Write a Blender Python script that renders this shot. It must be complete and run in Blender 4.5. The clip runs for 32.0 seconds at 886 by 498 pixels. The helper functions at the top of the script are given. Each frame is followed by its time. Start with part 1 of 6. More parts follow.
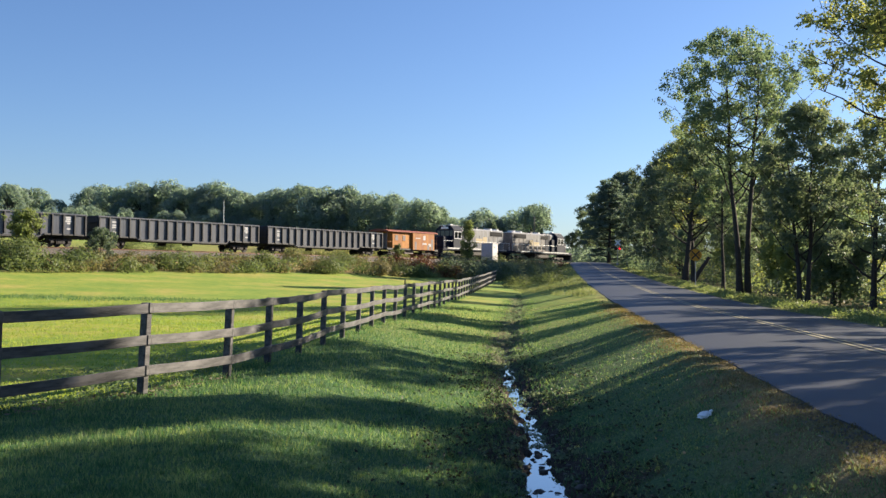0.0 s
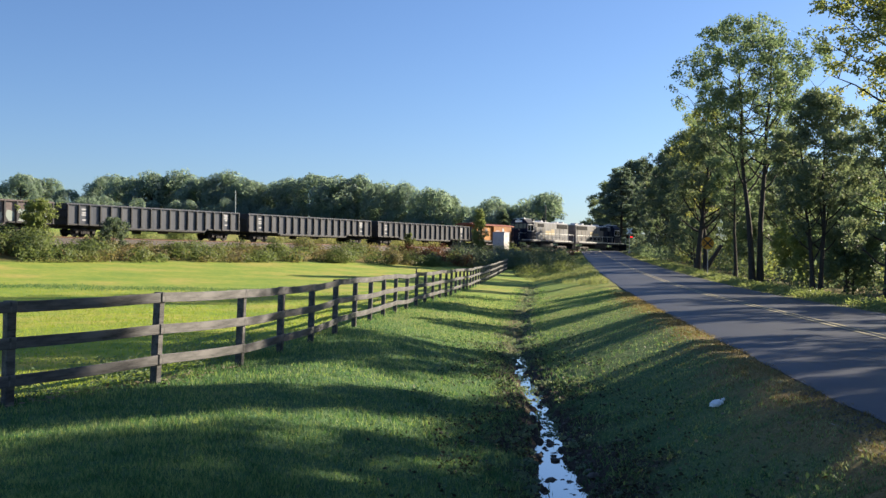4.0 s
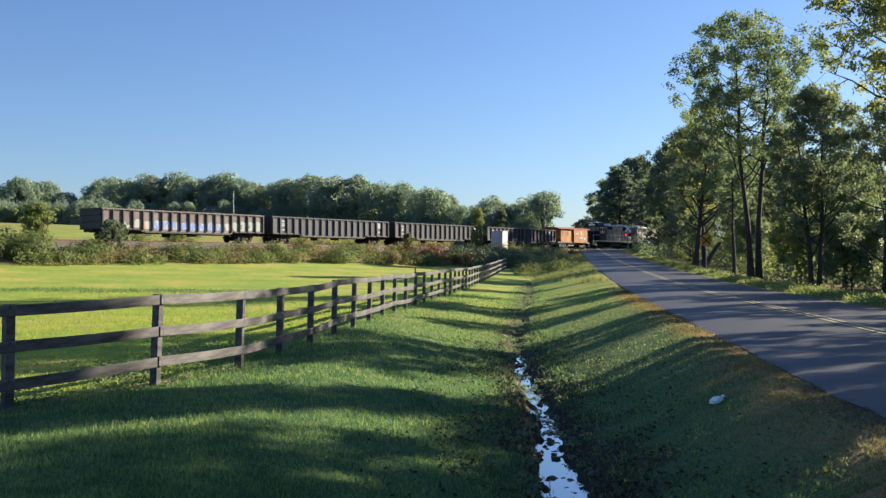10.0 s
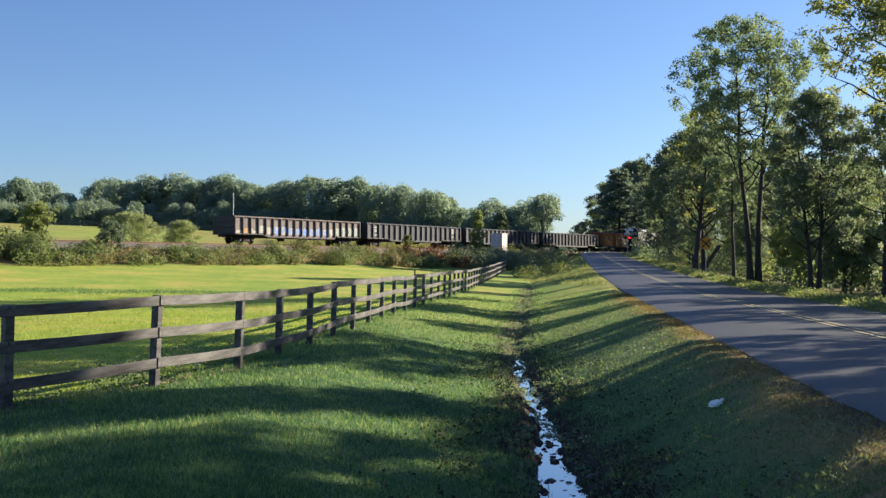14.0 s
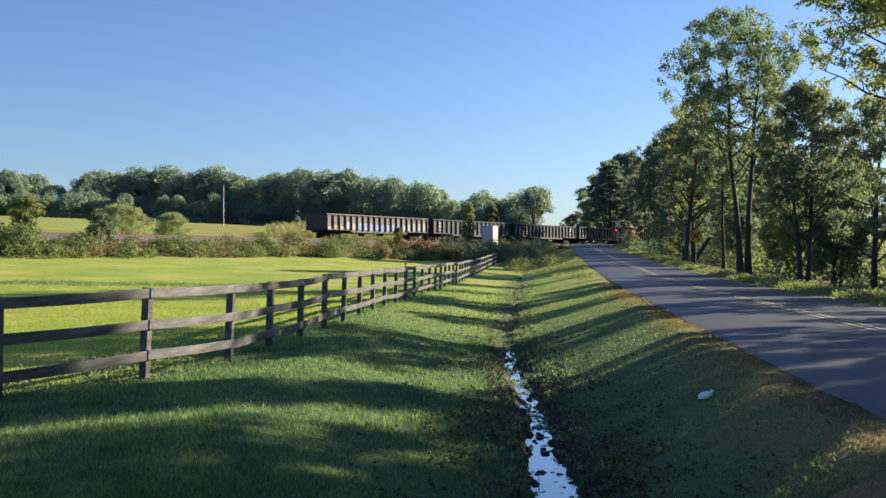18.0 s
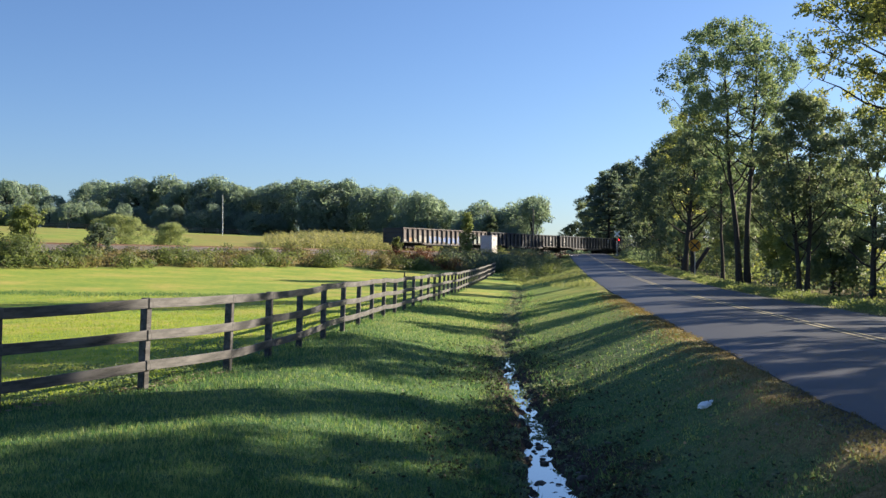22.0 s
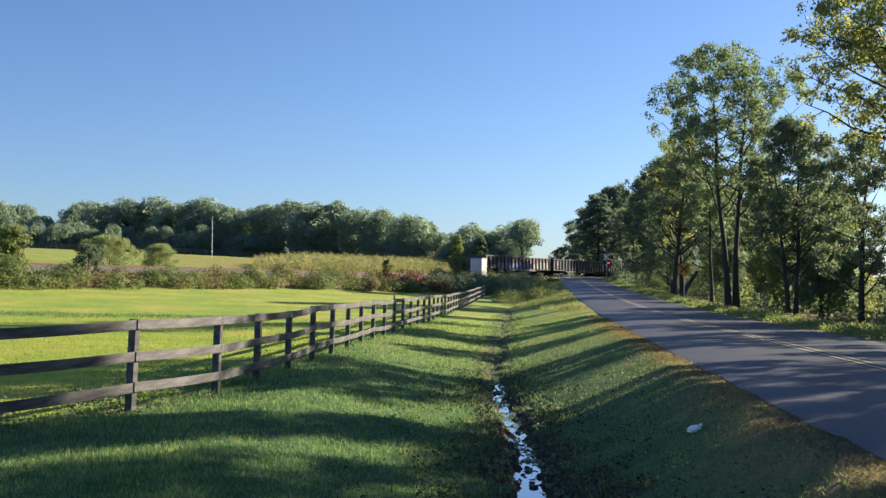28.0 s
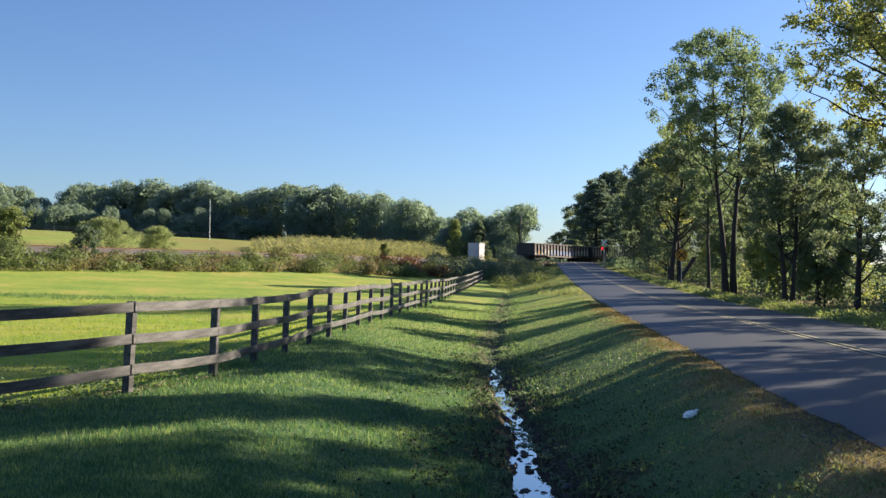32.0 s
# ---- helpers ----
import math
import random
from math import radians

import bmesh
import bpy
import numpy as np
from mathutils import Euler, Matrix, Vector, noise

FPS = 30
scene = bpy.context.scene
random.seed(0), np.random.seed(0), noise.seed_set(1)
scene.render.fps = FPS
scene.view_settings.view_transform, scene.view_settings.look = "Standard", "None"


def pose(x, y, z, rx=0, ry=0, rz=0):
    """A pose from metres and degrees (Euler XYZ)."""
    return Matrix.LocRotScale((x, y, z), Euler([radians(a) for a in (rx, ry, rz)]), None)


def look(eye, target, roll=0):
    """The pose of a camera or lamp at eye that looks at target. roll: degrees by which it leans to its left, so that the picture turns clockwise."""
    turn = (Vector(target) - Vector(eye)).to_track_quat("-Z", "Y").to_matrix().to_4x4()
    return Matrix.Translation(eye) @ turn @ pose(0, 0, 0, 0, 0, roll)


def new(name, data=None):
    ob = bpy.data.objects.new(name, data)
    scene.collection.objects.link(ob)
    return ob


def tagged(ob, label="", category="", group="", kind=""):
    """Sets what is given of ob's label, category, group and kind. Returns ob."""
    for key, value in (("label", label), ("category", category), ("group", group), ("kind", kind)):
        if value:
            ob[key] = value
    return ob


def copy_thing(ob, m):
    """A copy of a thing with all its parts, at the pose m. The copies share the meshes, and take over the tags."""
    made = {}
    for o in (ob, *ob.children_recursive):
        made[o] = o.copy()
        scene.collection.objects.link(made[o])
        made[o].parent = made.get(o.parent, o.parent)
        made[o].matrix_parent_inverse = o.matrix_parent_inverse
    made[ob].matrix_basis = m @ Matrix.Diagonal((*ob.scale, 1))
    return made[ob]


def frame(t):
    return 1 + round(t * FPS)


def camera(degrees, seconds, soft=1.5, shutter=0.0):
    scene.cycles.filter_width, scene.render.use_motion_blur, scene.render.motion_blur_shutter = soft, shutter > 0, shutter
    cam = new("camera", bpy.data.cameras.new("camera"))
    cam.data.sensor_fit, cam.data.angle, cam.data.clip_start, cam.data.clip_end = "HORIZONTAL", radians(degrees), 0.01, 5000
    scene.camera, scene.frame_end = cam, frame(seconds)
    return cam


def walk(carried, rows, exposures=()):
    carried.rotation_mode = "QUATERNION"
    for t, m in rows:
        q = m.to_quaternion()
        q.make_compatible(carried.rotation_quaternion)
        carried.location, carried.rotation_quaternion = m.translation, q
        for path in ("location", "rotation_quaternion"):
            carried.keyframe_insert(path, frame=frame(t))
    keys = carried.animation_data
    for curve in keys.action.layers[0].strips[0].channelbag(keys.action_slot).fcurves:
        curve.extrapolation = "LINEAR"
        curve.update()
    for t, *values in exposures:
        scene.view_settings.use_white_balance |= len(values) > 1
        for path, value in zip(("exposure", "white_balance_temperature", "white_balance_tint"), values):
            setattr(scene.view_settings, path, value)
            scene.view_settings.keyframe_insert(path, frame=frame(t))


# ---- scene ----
# One plan: x to the right, y ahead, z up, metres. The camera stands on the verge beside the road.
EYE = (0.0, 0.0, 1.9)
cam = camera(48.0, 32.0, soft=1.45)
HELD = [  # seconds, and the hand-held turn in degrees
    (0, 91.238, -0.476, -0.368),
    (0.5, 91.056, -0.482, -0.354),
    (1, 90.954, -0.471, -0.485),
    (1.5, 90.879, -0.395, -0.653),
    (2, 90.802, -0.339, -0.584),
    (2.5, 90.625, -0.393, -0.47),
    (3, 90.598, -0.386, -0.157),
    (3.5, 90.612, -0.323, 0.256),
    (5.5, 90.432, -0.362, 0.314),
    (6, 90.392, -0.49, 0.161),
    (6.5, 90.317, -0.395, 0.01),
    (7, 90.207, -0.468, -0.152),
    (7.5, 90.066, -0.408, -0.24),
    (8, 90.061, -0.199, -0.19),
    (8.5, 90.197, -0.032, -0.067),
    (9, 90.293, 0.0, 0.0),
    (9.5, 90.475, 0.069, 0.099),
    (10, 90.561, 0.186, 0.216),
    (10.5, 90.73, 0.313, 0.196),
    (11, 91.054, 0.376, 0.088),
    (11.5, 91.26, 0.343, 0.016),
    (12, 91.232, 0.283, 0.008),
    (12.5, 91.139, 0.158, 0.097),
    (13, 91.023, 0.011, 0.164),
    (13.5, 90.81, -0.086, 0.2),
    (14, 90.687, -0.055, 0.191),
    (14.5, 90.512, -0.054, 0.138),
    (16.5, 90.089, -0.254, -0.354),
    (17, 90.115, -0.265, -0.408),
    (17.5, 90.211, -0.143, -0.383),
    (18, 90.246, -0.045, -0.34),
    (18.5, 90.2, -0.188, -0.31),
    (19, 90.182, -0.278, -0.237),
    (19.5, 90.189, -0.329, -0.198),
    (20, 90.278, -0.155, -0.232),
    (20.5, 90.431, 0.025, -0.332),
    (21, 90.576, 0.131, -0.408),
    (21.5, 90.683, 0.058, -0.419),
    (22, 90.815, 0.009, -0.398),
    (22.5, 90.92, 0.023, -0.44),
    (23, 91.005, -0.04, -0.5),
    (23.5, 91.16, -0.063, -0.491),
    (24, 91.259, -0.065, -0.547),
    (24.5, 91.337, 0.042, -0.617),
    (25, 91.322, -0.022, -0.653),
    (25.5, 91.372, -0.049, -0.729),
    (27.5, 92.076, -0.313, -1.012),
    (28, 92.105, -0.234, -0.99),
    (28.5, 92.006, -0.24, -0.96),
    (29, 91.9, -0.34, -0.907),
    (29.5, 91.812, -0.335, -0.83),
    (30, 91.599, -0.391, -0.856),
    (30.5, 91.481, -0.419, -0.892),
    (31, 91.455, -0.429, -0.892),
    (31.5, 91.33, -0.475, -0.979),
    (32, 91.208, -0.612, -1.131),
]
walk(cam, [(t, pose(*EYE, rx, ry, rz)) for t, rx, ry, rz in HELD], exposures=[(0, 1.32), (32, 1.32)])

# ---- light ----
SUN_EL, SUN_AZ = radians(21), radians(60)  # azimuth from +y towards +x
SUN_DIR = Vector((math.sin(SUN_AZ) * math.cos(SUN_EL), math.cos(SUN_AZ) * math.cos(SUN_EL), math.sin(SUN_EL)))
world = bpy.data.worlds.new("sky")
scene.world = world
world.use_nodes = True
wn = world.node_tree.nodes
sky = wn.new("ShaderNodeTexSky")
sky.sky_type, sky.sun_disc = "NISHITA", False
sky.sun_elevation, sky.sun_rotation = SUN_EL, SUN_AZ
sky.air_density, sky.dust_density, sky.ozone_density, sky.altitude = 1.0, 0.5, 3.0, 50
wn["Background"].inputs["Strength"].default_value = 0.05
blue = wn.new("ShaderNodeMix")  # the clear sky's deep blue
blue.data_type, blue.blend_type = "RGBA", "MULTIPLY"
blue.inputs[0].default_value, blue.inputs[7].default_value = 1.0, (0.865, 1.0, 1.28, 1)
world.node_tree.links.new(sky.outputs[0], blue.inputs[6])
world.node_tree.links.new(blue.outputs[2], wn["Background"].inputs["Color"])
sun_data = bpy.data.lights.new("sun", "SUN")
sun_data.energy, sun_data.angle, sun_data.color = 5.0, radians(0.53), (1.0, 0.87, 0.68)
sun = new("sun", sun_data)
sun.matrix_world = look(SUN_DIR * 200, (0, 0, 0))

# ---- materials ----
def shader(name):
    m = bpy.data.materials.new(name)
    m.use_nodes = True
    nt = m.node_tree
    return m, nt, nt.nodes["Principled BSDF"]


def ramp(nt, stops):
    r = nt.nodes.new("ShaderNodeValToRGB")
    el = r.color_ramp.elements
    el[0].position, el[0].color = stops[0][0], (*stops[0][1], 1)
    el[1].position, el[1].color = stops[-1][0], (*stops[-1][1], 1)
    for p, c in stops[1:-1]:
        e = el.new(p)
        e.color = (*c, 1)
    return r


def noise_tex(nt, scale, detail=5, vec=None, rough=0.6):
    n = nt.nodes.new("ShaderNodeTexNoise")
    n.inputs["Scale"].default_value, n.inputs["Detail"].default_value = scale, detail
    n.inputs["Roughness"].default_value = rough
    if vec:
        nt.links.new(vec, n.inputs["Vector"])
    return n


def coords(nt, stretch=(1, 1, 1)):
    tc, mp = nt.nodes.new("ShaderNodeTexCoord"), nt.nodes.new("ShaderNodeMapping")
    mp.inputs["Scale"].default_value = stretch
    nt.links.new(tc.outputs["Object"], mp.inputs["Vector"])
    return mp.outputs["Vector"]


def mixed(nt, fac, a, b, kind="MIX"):
    x = nt.nodes.new("ShaderNodeMix")
    x.data_type, x.blend_type = "RGBA", kind
    for sock, v in ((x.inputs[0], fac), (x.inputs[6], a), (x.inputs[7], b)):
        if isinstance(v, (int, float)):
            sock.default_value = v
        elif isinstance(v, tuple):
            sock.default_value = (*v, 1)
        else:
            nt.links.new(v, sock)
    return x.outputs[2]


def surface(name, dark, light, fine=20.0, broad=0.8, rough=0.8, metal=0.0, bump=0.3, dist=0.02, spread=0.25, stretch=(1, 1, 1), patch=None):
    """A two-scale surface: grain between dark and light, and broad patches towards another colour."""
    m, nt, b = shader(name)
    vec = coords(nt, stretch)
    n1, n2 = noise_tex(nt, fine, 6, vec), noise_tex(nt, broad, 4, vec)
    r1 = ramp(nt, [(0.3, dark), (0.7, light)])
    nt.links.new(n1.outputs["Fac"], r1.inputs[0])
    col = r1.outputs[0]
    r2 = ramp(nt, [(0.42, (0, 0, 0)), (0.66, (1, 1, 1))])
    nt.links.new(n2.outputs["Fac"], r2.inputs[0])
    mid = tuple((x + y) / 2 * 0.6 for x, y in zip(dark, light)) if patch is None else patch
    k = nt.nodes.new("ShaderNodeMath")
    k.operation = "MULTIPLY"
    k.inputs[1].default_value = spread if patch is None else min(1, spread * 2)
    nt.links.new(r2.outputs[0], k.inputs[0])
    col = mixed(nt, k.outputs[0], col, mid)
    nt.links.new(col, b.inputs["Base Color"])
    b.inputs["Roughness"].default_value, b.inputs["Metallic"].default_value = rough, metal
    bp = nt.nodes.new("ShaderNodeBump")
    bp.inputs["Strength"].default_value, bp.inputs["Distance"].default_value = bump, dist
    nt.links.new(n1.outputs["Fac"], bp.inputs["Height"])
    nt.links.new(bp.outputs[0], b.inputs["Normal"])
    return m


def leaf_mat(name, a, b2, c, glow=0.42, patch=0.6, vary=0.5):
    """Leaves: a colour of its own for each island, broad drift over the crown, light let through."""
    m, nt, b = shader(name)
    geo = nt.nodes.new("ShaderNodeNewGeometry")
    r = ramp(nt, [(0.0, a), (0.55, b2), (1.0, c)])
    n = noise_tex(nt, patch, 3, coords(nt))
    mm = nt.nodes.new("ShaderNodeMath")
    mm.operation = "MULTIPLY_ADD"
    mm.inputs[1].default_value = vary
    nt.links.new(geo.outputs["Random Per Island"], mm.inputs[0])
    m2 = nt.nodes.new("ShaderNodeMath")
    m2.operation = "MULTIPLY_ADD"
    m2.inputs[1].default_value, m2.inputs[2].default_value = 1.3, -0.42
    nt.links.new(n.outputs["Fac"], m2.inputs[0])
    nt.links.new(m2.outputs[0], mm.inputs[2])
    nt.links.new(mm.outputs[0], r.inputs[0])
    nt.links.new(r.outputs[0], b.inputs["Base Color"])
    b.inputs["Roughness"].default_value = 0.55
    b.inputs["Specular IOR Level"].default_value = 0.18
    tr = nt.nodes.new("ShaderNodeBsdfTranslucent")
    warm = mixed(nt, 0.4, r.outputs[0], (0.95, 1.0, 0.3), "MULTIPLY")
    bright = mixed(nt, 1.0, warm, (1.7, 1.7, 1.5), "MULTIPLY")
    nt.links.new(bright, tr.inputs["Color"])
    ms = nt.nodes.new("ShaderNodeMixShader")
    ms.inputs[0].default_value = glow
    out = nt.nodes["Material Output"]
    nt.links.new(b.outputs[0], ms.inputs[1])
    nt.links.new(tr.outputs[0], ms.inputs[2])
    nt.links.new(ms.outputs[0], out.inputs["Surface"])
    return m


def plain(name, col, rough=0.5, metal=0.0, emit=0.0):
    m, nt, b = shader(name)
    n = noise_tex(nt, 14, 4, coords(nt))
    c = mixed(nt, 0.12, col, n.outputs["Fac"], "OVERLAY")
    nt.links.new(c, b.inputs["Base Color"])
    b.inputs["Roughness"].default_value, b.inputs["Metallic"].default_value = rough, metal
    if emit:
        b.inputs["Emission Color"].default_value, b.inputs["Emission Strength"].default_value = (*col, 1), emit
    return m


def ground_mat():
    """Grass over soil: lawn, yellower field (its tone also paints sunlight on the far lawn), dry verge and ditch mud,
    told apart by the sheet's own zones.
    """
    m, nt, b = shader("turf")
    vec = coords(nt)
    at = {}
    for key in ("mud", "dry", "field"):
        a = nt.nodes.new("ShaderNodeAttribute")
        a.attribute_name = key
        at[key] = a.outputs["Fac"]
    fine, mid, broad = noise_tex(nt, 30, 6, vec), noise_tex(nt, 2.2, 5, vec), noise_tex(nt, 0.22, 4, vec)
    g = ramp(nt, [(0.3, (0.04, 0.088, 0.046)), (0.55, (0.09, 0.165, 0.075)), (0.75, (0.18, 0.235, 0.11))])
    nt.links.new(fine.outputs["Fac"], g.inputs[0])
    tone = ramp(nt, [(0.35, (0.75, 0.9, 0.7)), (0.65, (1.25, 1.1, 0.9))])
    nt.links.new(mid.outputs["Fac"], tone.inputs[0])
    col = mixed(nt, 1.0, g.outputs[0], tone.outputs[0], "MULTIPLY")
    f = ramp(nt, [(0.3, (0.175, 0.28, 0.055)), (0.5, (0.27, 0.33, 0.068)), (0.66, (0.385, 0.35, 0.105))])
    nt.links.new(broad.outputs["Fac"], f.inputs[0])
    f2 = mixed(nt, 0.85, f.outputs[0], tone.outputs[0], "MULTIPLY")
    col = mixed(nt, at["field"], col, f2)
    d = ramp(nt, [(0.3, (0.15, 0.1, 0.042)), (0.7, (0.35, 0.24, 0.105))])
    nt.links.new(fine.outputs["Fac"], d.inputs[0])
    dm = nt.nodes.new("ShaderNodeMath")
    dm.operation = "MULTIPLY"
    rr = ramp(nt, [(0.34, (0.35, 0.35, 0.35)), (0.56, (1, 1, 1))])
    nt.links.new(mid.outputs["Fac"], rr.inputs[0])
    nt.links.new(at["dry"], dm.inputs[0])
    nt.links.new(rr.outputs[0], dm.inputs[1])
    col = mixed(nt, dm.outputs[0], col, d.outputs[0])
    mu = ramp(nt, [(0.3, (0.028, 0.023, 0.018)), (0.7, (0.1, 0.08, 0.058))])
    nt.links.new(fine.outputs["Fac"], mu.inputs[0])
    col = mixed(nt, at["mud"], col, mu.outputs[0])
    nt.links.new(col, b.inputs["Base Color"])
    b.inputs["Roughness"].default_value = 0.9
    b.inputs["Specular IOR Level"].default_value = 0.15
    bp = nt.nodes.new("ShaderNodeBump")
    bp.inputs["Strength"].default_value, bp.inputs["Distance"].default_value = 0.6, 0.05
    nt.links.new(fine.outputs["Fac"], bp.inputs["Height"])
    nt.links.new(bp.outputs[0], b.inputs["Normal"])
    return m


TURF = ground_mat()
ASPHALT = surface("asphalt", (0.02, 0.025, 0.037), (0.054, 0.063, 0.087), 45, 0.35, 0.6, bump=0.35, dist=0.012, spread=0.6)
YELLOW_LINE = surface("worn_yellow_paint", (0.36, 0.32, 0.19), (0.56, 0.5, 0.32), 25, 3, 0.7, spread=0.5)
FENCE_WOOD = surface("black_stained_board", (0.009, 0.009, 0.01), (0.06, 0.056, 0.057), 9, 1.3, 0.6, bump=0.5, dist=0.008, spread=0.5, stretch=(1, 6, 6), patch=(0.125, 0.117, 0.116))
FENCE_WOOD.node_tree.nodes["Principled BSDF"].inputs["Specular IOR Level"].default_value = 0.45
MUD = surface("wet_mud", (0.03, 0.024, 0.018), (0.1, 0.08, 0.058), 18, 3, 0.6, bump=0.6, dist=0.02)
BARK = surface("bark", (0.018, 0.015, 0.013), (0.07, 0.058, 0.05), 16, 1.0, 0.95, bump=0.9, dist=0.03, stretch=(3, 3, 0.5))
BALLAST = surface("ballast", (0.07, 0.06, 0.052), (0.18, 0.155, 0.135), 25, 0.6, 0.95, bump=0.9, dist=0.05)
RAIL = surface("rusty_rail", (0.09, 0.05, 0.03), (0.2, 0.12, 0.08), 12, 2, 0.45, metal=0.5)
SLEEPER = surface("tarred_sleeper", (0.03, 0.025, 0.02), (0.09, 0.07, 0.055), 14, 2, 0.9, stretch=(1, 5, 5))
GON_SIDE = surface("weathered_black_car_paint", (0.026, 0.031, 0.045), (0.09, 0.1, 0.13), 2.6, 0.5, 0.36, bump=0.2, spread=0.4, stretch=(2.2, 1, 0.14), patch=(0.11, 0.112, 0.128))
GON_DARK = surface("black_car_steel", (0.012, 0.013, 0.016), (0.036, 0.036, 0.04), 5.0, 0.8, 0.6, bump=0.2)
GON_RUST = surface("rusty_brown_car_paint", (0.075, 0.055, 0.052), (0.17, 0.125, 0.118), 2.5, 0.5, 0.45, bump=0.2, spread=0.4, patch=(0.21, 0.175, 0.17))
TRUCK = surface("dirty_cast_steel", (0.014, 0.012, 0.011), (0.05, 0.042, 0.036), 8, 1.5, 0.75)
ORANGE = surface("faded_orange_paint", (0.33, 0.12, 0.012), (0.52, 0.22, 0.03), 2.2, 0.45, 0.75, bump=0.1, spread=0.4, stretch=(1.6, 1, 0.25), patch=(0.24, 0.08, 0.025))
ROOF_RED = surface("rusty_red_roof_paint", (0.2, 0.045, 0.02), (0.34, 0.09, 0.04), 3, 0.8, 0.7, bump=0.1, spread=0.3)
LOCO_GREY = surface("weathered_silver_grey_paint", (0.125, 0.132, 0.15), (0.27, 0.275, 0.29), 1.8, 0.6, 0.45, bump=0.1, spread=0.35, stretch=(1.5, 1, 0.3), patch=(0.1, 0.085, 0.065))
LOCO_DULL = surface("dull_silver_grey_paint", (0.075, 0.08, 0.095), (0.175, 0.18, 0.195), 1.8, 0.6, 0.5, bump=0.1, spread=0.35, stretch=(1.5, 1, 0.3), patch=(0.12, 0.09, 0.06))
LOCO_BLUE = surface("dark_blue_paint", (0.004, 0.007, 0.018), (0.012, 0.018, 0.04), 3, 0.6, 0.7)
LOCO_BLUE.node_tree.nodes["Principled BSDF"].inputs["Specular IOR Level"].default_value = 0.25
LOCO_GOLD = plain("dull_gold_paint", (0.36, 0.28, 0.15), 0.5)
# pale roof and trim paint; the roofs' sun highlights are in this white too
ROOF_WHITE = surface("white_paint_with_glints", (0.5, 0.5, 0.51), (0.75, 0.75, 0.75), 4, 1, 0.28)
GLASS_DARK = plain("dark_cab_glass", (0.01, 0.012, 0.015), 0.08)
WHITE_PAINT = surface("dull_white_paint", (0.5, 0.46, 0.47), (0.66, 0.62, 0.62), 5, 1.2, 0.5, bump=0.1, spread=0.2)
GREY_STEEL = plain("galvanised_steel", (0.38, 0.39, 0.4), 0.45, 0.6)
SIGN_YELLOW = plain("sign_yellow", (0.55, 0.25, 0.012), 0.5)
SIGN_BLACK = plain("sign_black", (0.012, 0.012, 0.012), 0.5)
SIGN_WHITE = plain("sign_white", (0.8, 0.82, 0.82), 0.4)
RED_LIT = plain("lit_red_lens", (1.0, 0.015, 0.02), 0.3, emit=2.5)
RED_OFF = plain("unlit_red_lens", (0.12, 0.008, 0.008), 0.15)
POLE_WOOD = surface("grey_pole_wood", (0.12, 0.1, 0.085), (0.25, 0.22, 0.19), 10, 1, 0.9, stretch=(3, 3, 0.3))
BAG = plain("white_plastic", (0.92, 0.92, 0.92), 0.35)
BLUE_SPRAY = plain("blue_spray_paint", (0.14, 0.26, 0.62), 0.5)
PALE_SPRAY = plain("pale_spray_paint", (0.4, 0.38, 0.34), 0.5)
LETTER = plain("white_stencil_paint", (0.42, 0.42, 0.43), 0.6)
GRILLE = plain("black_grille_mesh", (0.006, 0.006, 0.007), 0.95)
LEAF_GREEN = leaf_mat("green_leaves", (0.09, 0.132, 0.1), (0.158, 0.21, 0.14), (0.275, 0.295, 0.185), glow=0.48)
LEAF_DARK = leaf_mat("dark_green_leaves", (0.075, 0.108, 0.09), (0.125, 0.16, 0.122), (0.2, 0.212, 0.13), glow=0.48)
LEAF_WOOD = leaf_mat("woodland_leaves", (0.086, 0.12, 0.095), (0.146, 0.182, 0.13), (0.25, 0.26, 0.168), glow=0.46)
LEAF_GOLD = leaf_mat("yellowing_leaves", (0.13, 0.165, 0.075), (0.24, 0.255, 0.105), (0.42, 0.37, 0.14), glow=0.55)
# distance haze is put into this leaf colour: paler and bluer than foliage
LEAF_FAR_HAZE = leaf_mat("haze_tinted_far_leaves", (0.2, 0.256, 0.248), (0.22, 0.272, 0.248), (0.25, 0.288, 0.228), glow=0.6, patch=0.12, vary=0.12)
LEAF_SAGE = leaf_mat("pale_sage_leaves", (0.2, 0.235, 0.125), (0.275, 0.31, 0.17), (0.35, 0.365, 0.21), glow=0.45, patch=0.8, vary=0.2)
BRAMBLE = leaf_mat("bramble_leaves", (0.088, 0.118, 0.052), (0.158, 0.195, 0.085), (0.27, 0.27, 0.125), glow=0.42, patch=0.35, vary=0.25)
# a milder haze tint, painted into the leaves of trees beyond the crossing
LEAF_HAZY = leaf_mat("haze_tinted_dark_leaves", (0.105, 0.145, 0.14), (0.145, 0.185, 0.16), (0.19, 0.22, 0.16), glow=0.5, patch=0.12, vary=0.15)
LEAF_BRUSH = leaf_mat("brush_leaves", (0.08, 0.108, 0.046), (0.172, 0.19, 0.082), (0.29, 0.25, 0.13), glow=0.4, patch=0.3, vary=0.2)
LEAF_OLD = leaf_mat("dried_weeds", (0.115, 0.1, 0.054), (0.205, 0.175, 0.092), (0.33, 0.26, 0.145), glow=0.36, patch=0.4, vary=0.3)
WEED_BROWN = leaf_mat("dark_brown_weeds", (0.026, 0.026, 0.016), (0.046, 0.042, 0.026), (0.075, 0.064, 0.038), glow=0.15)
WEED_GREEN = leaf_mat("small_dark_weeds", (0.042, 0.072, 0.042), (0.072, 0.115, 0.062), (0.12, 0.155, 0.08), glow=0.35)
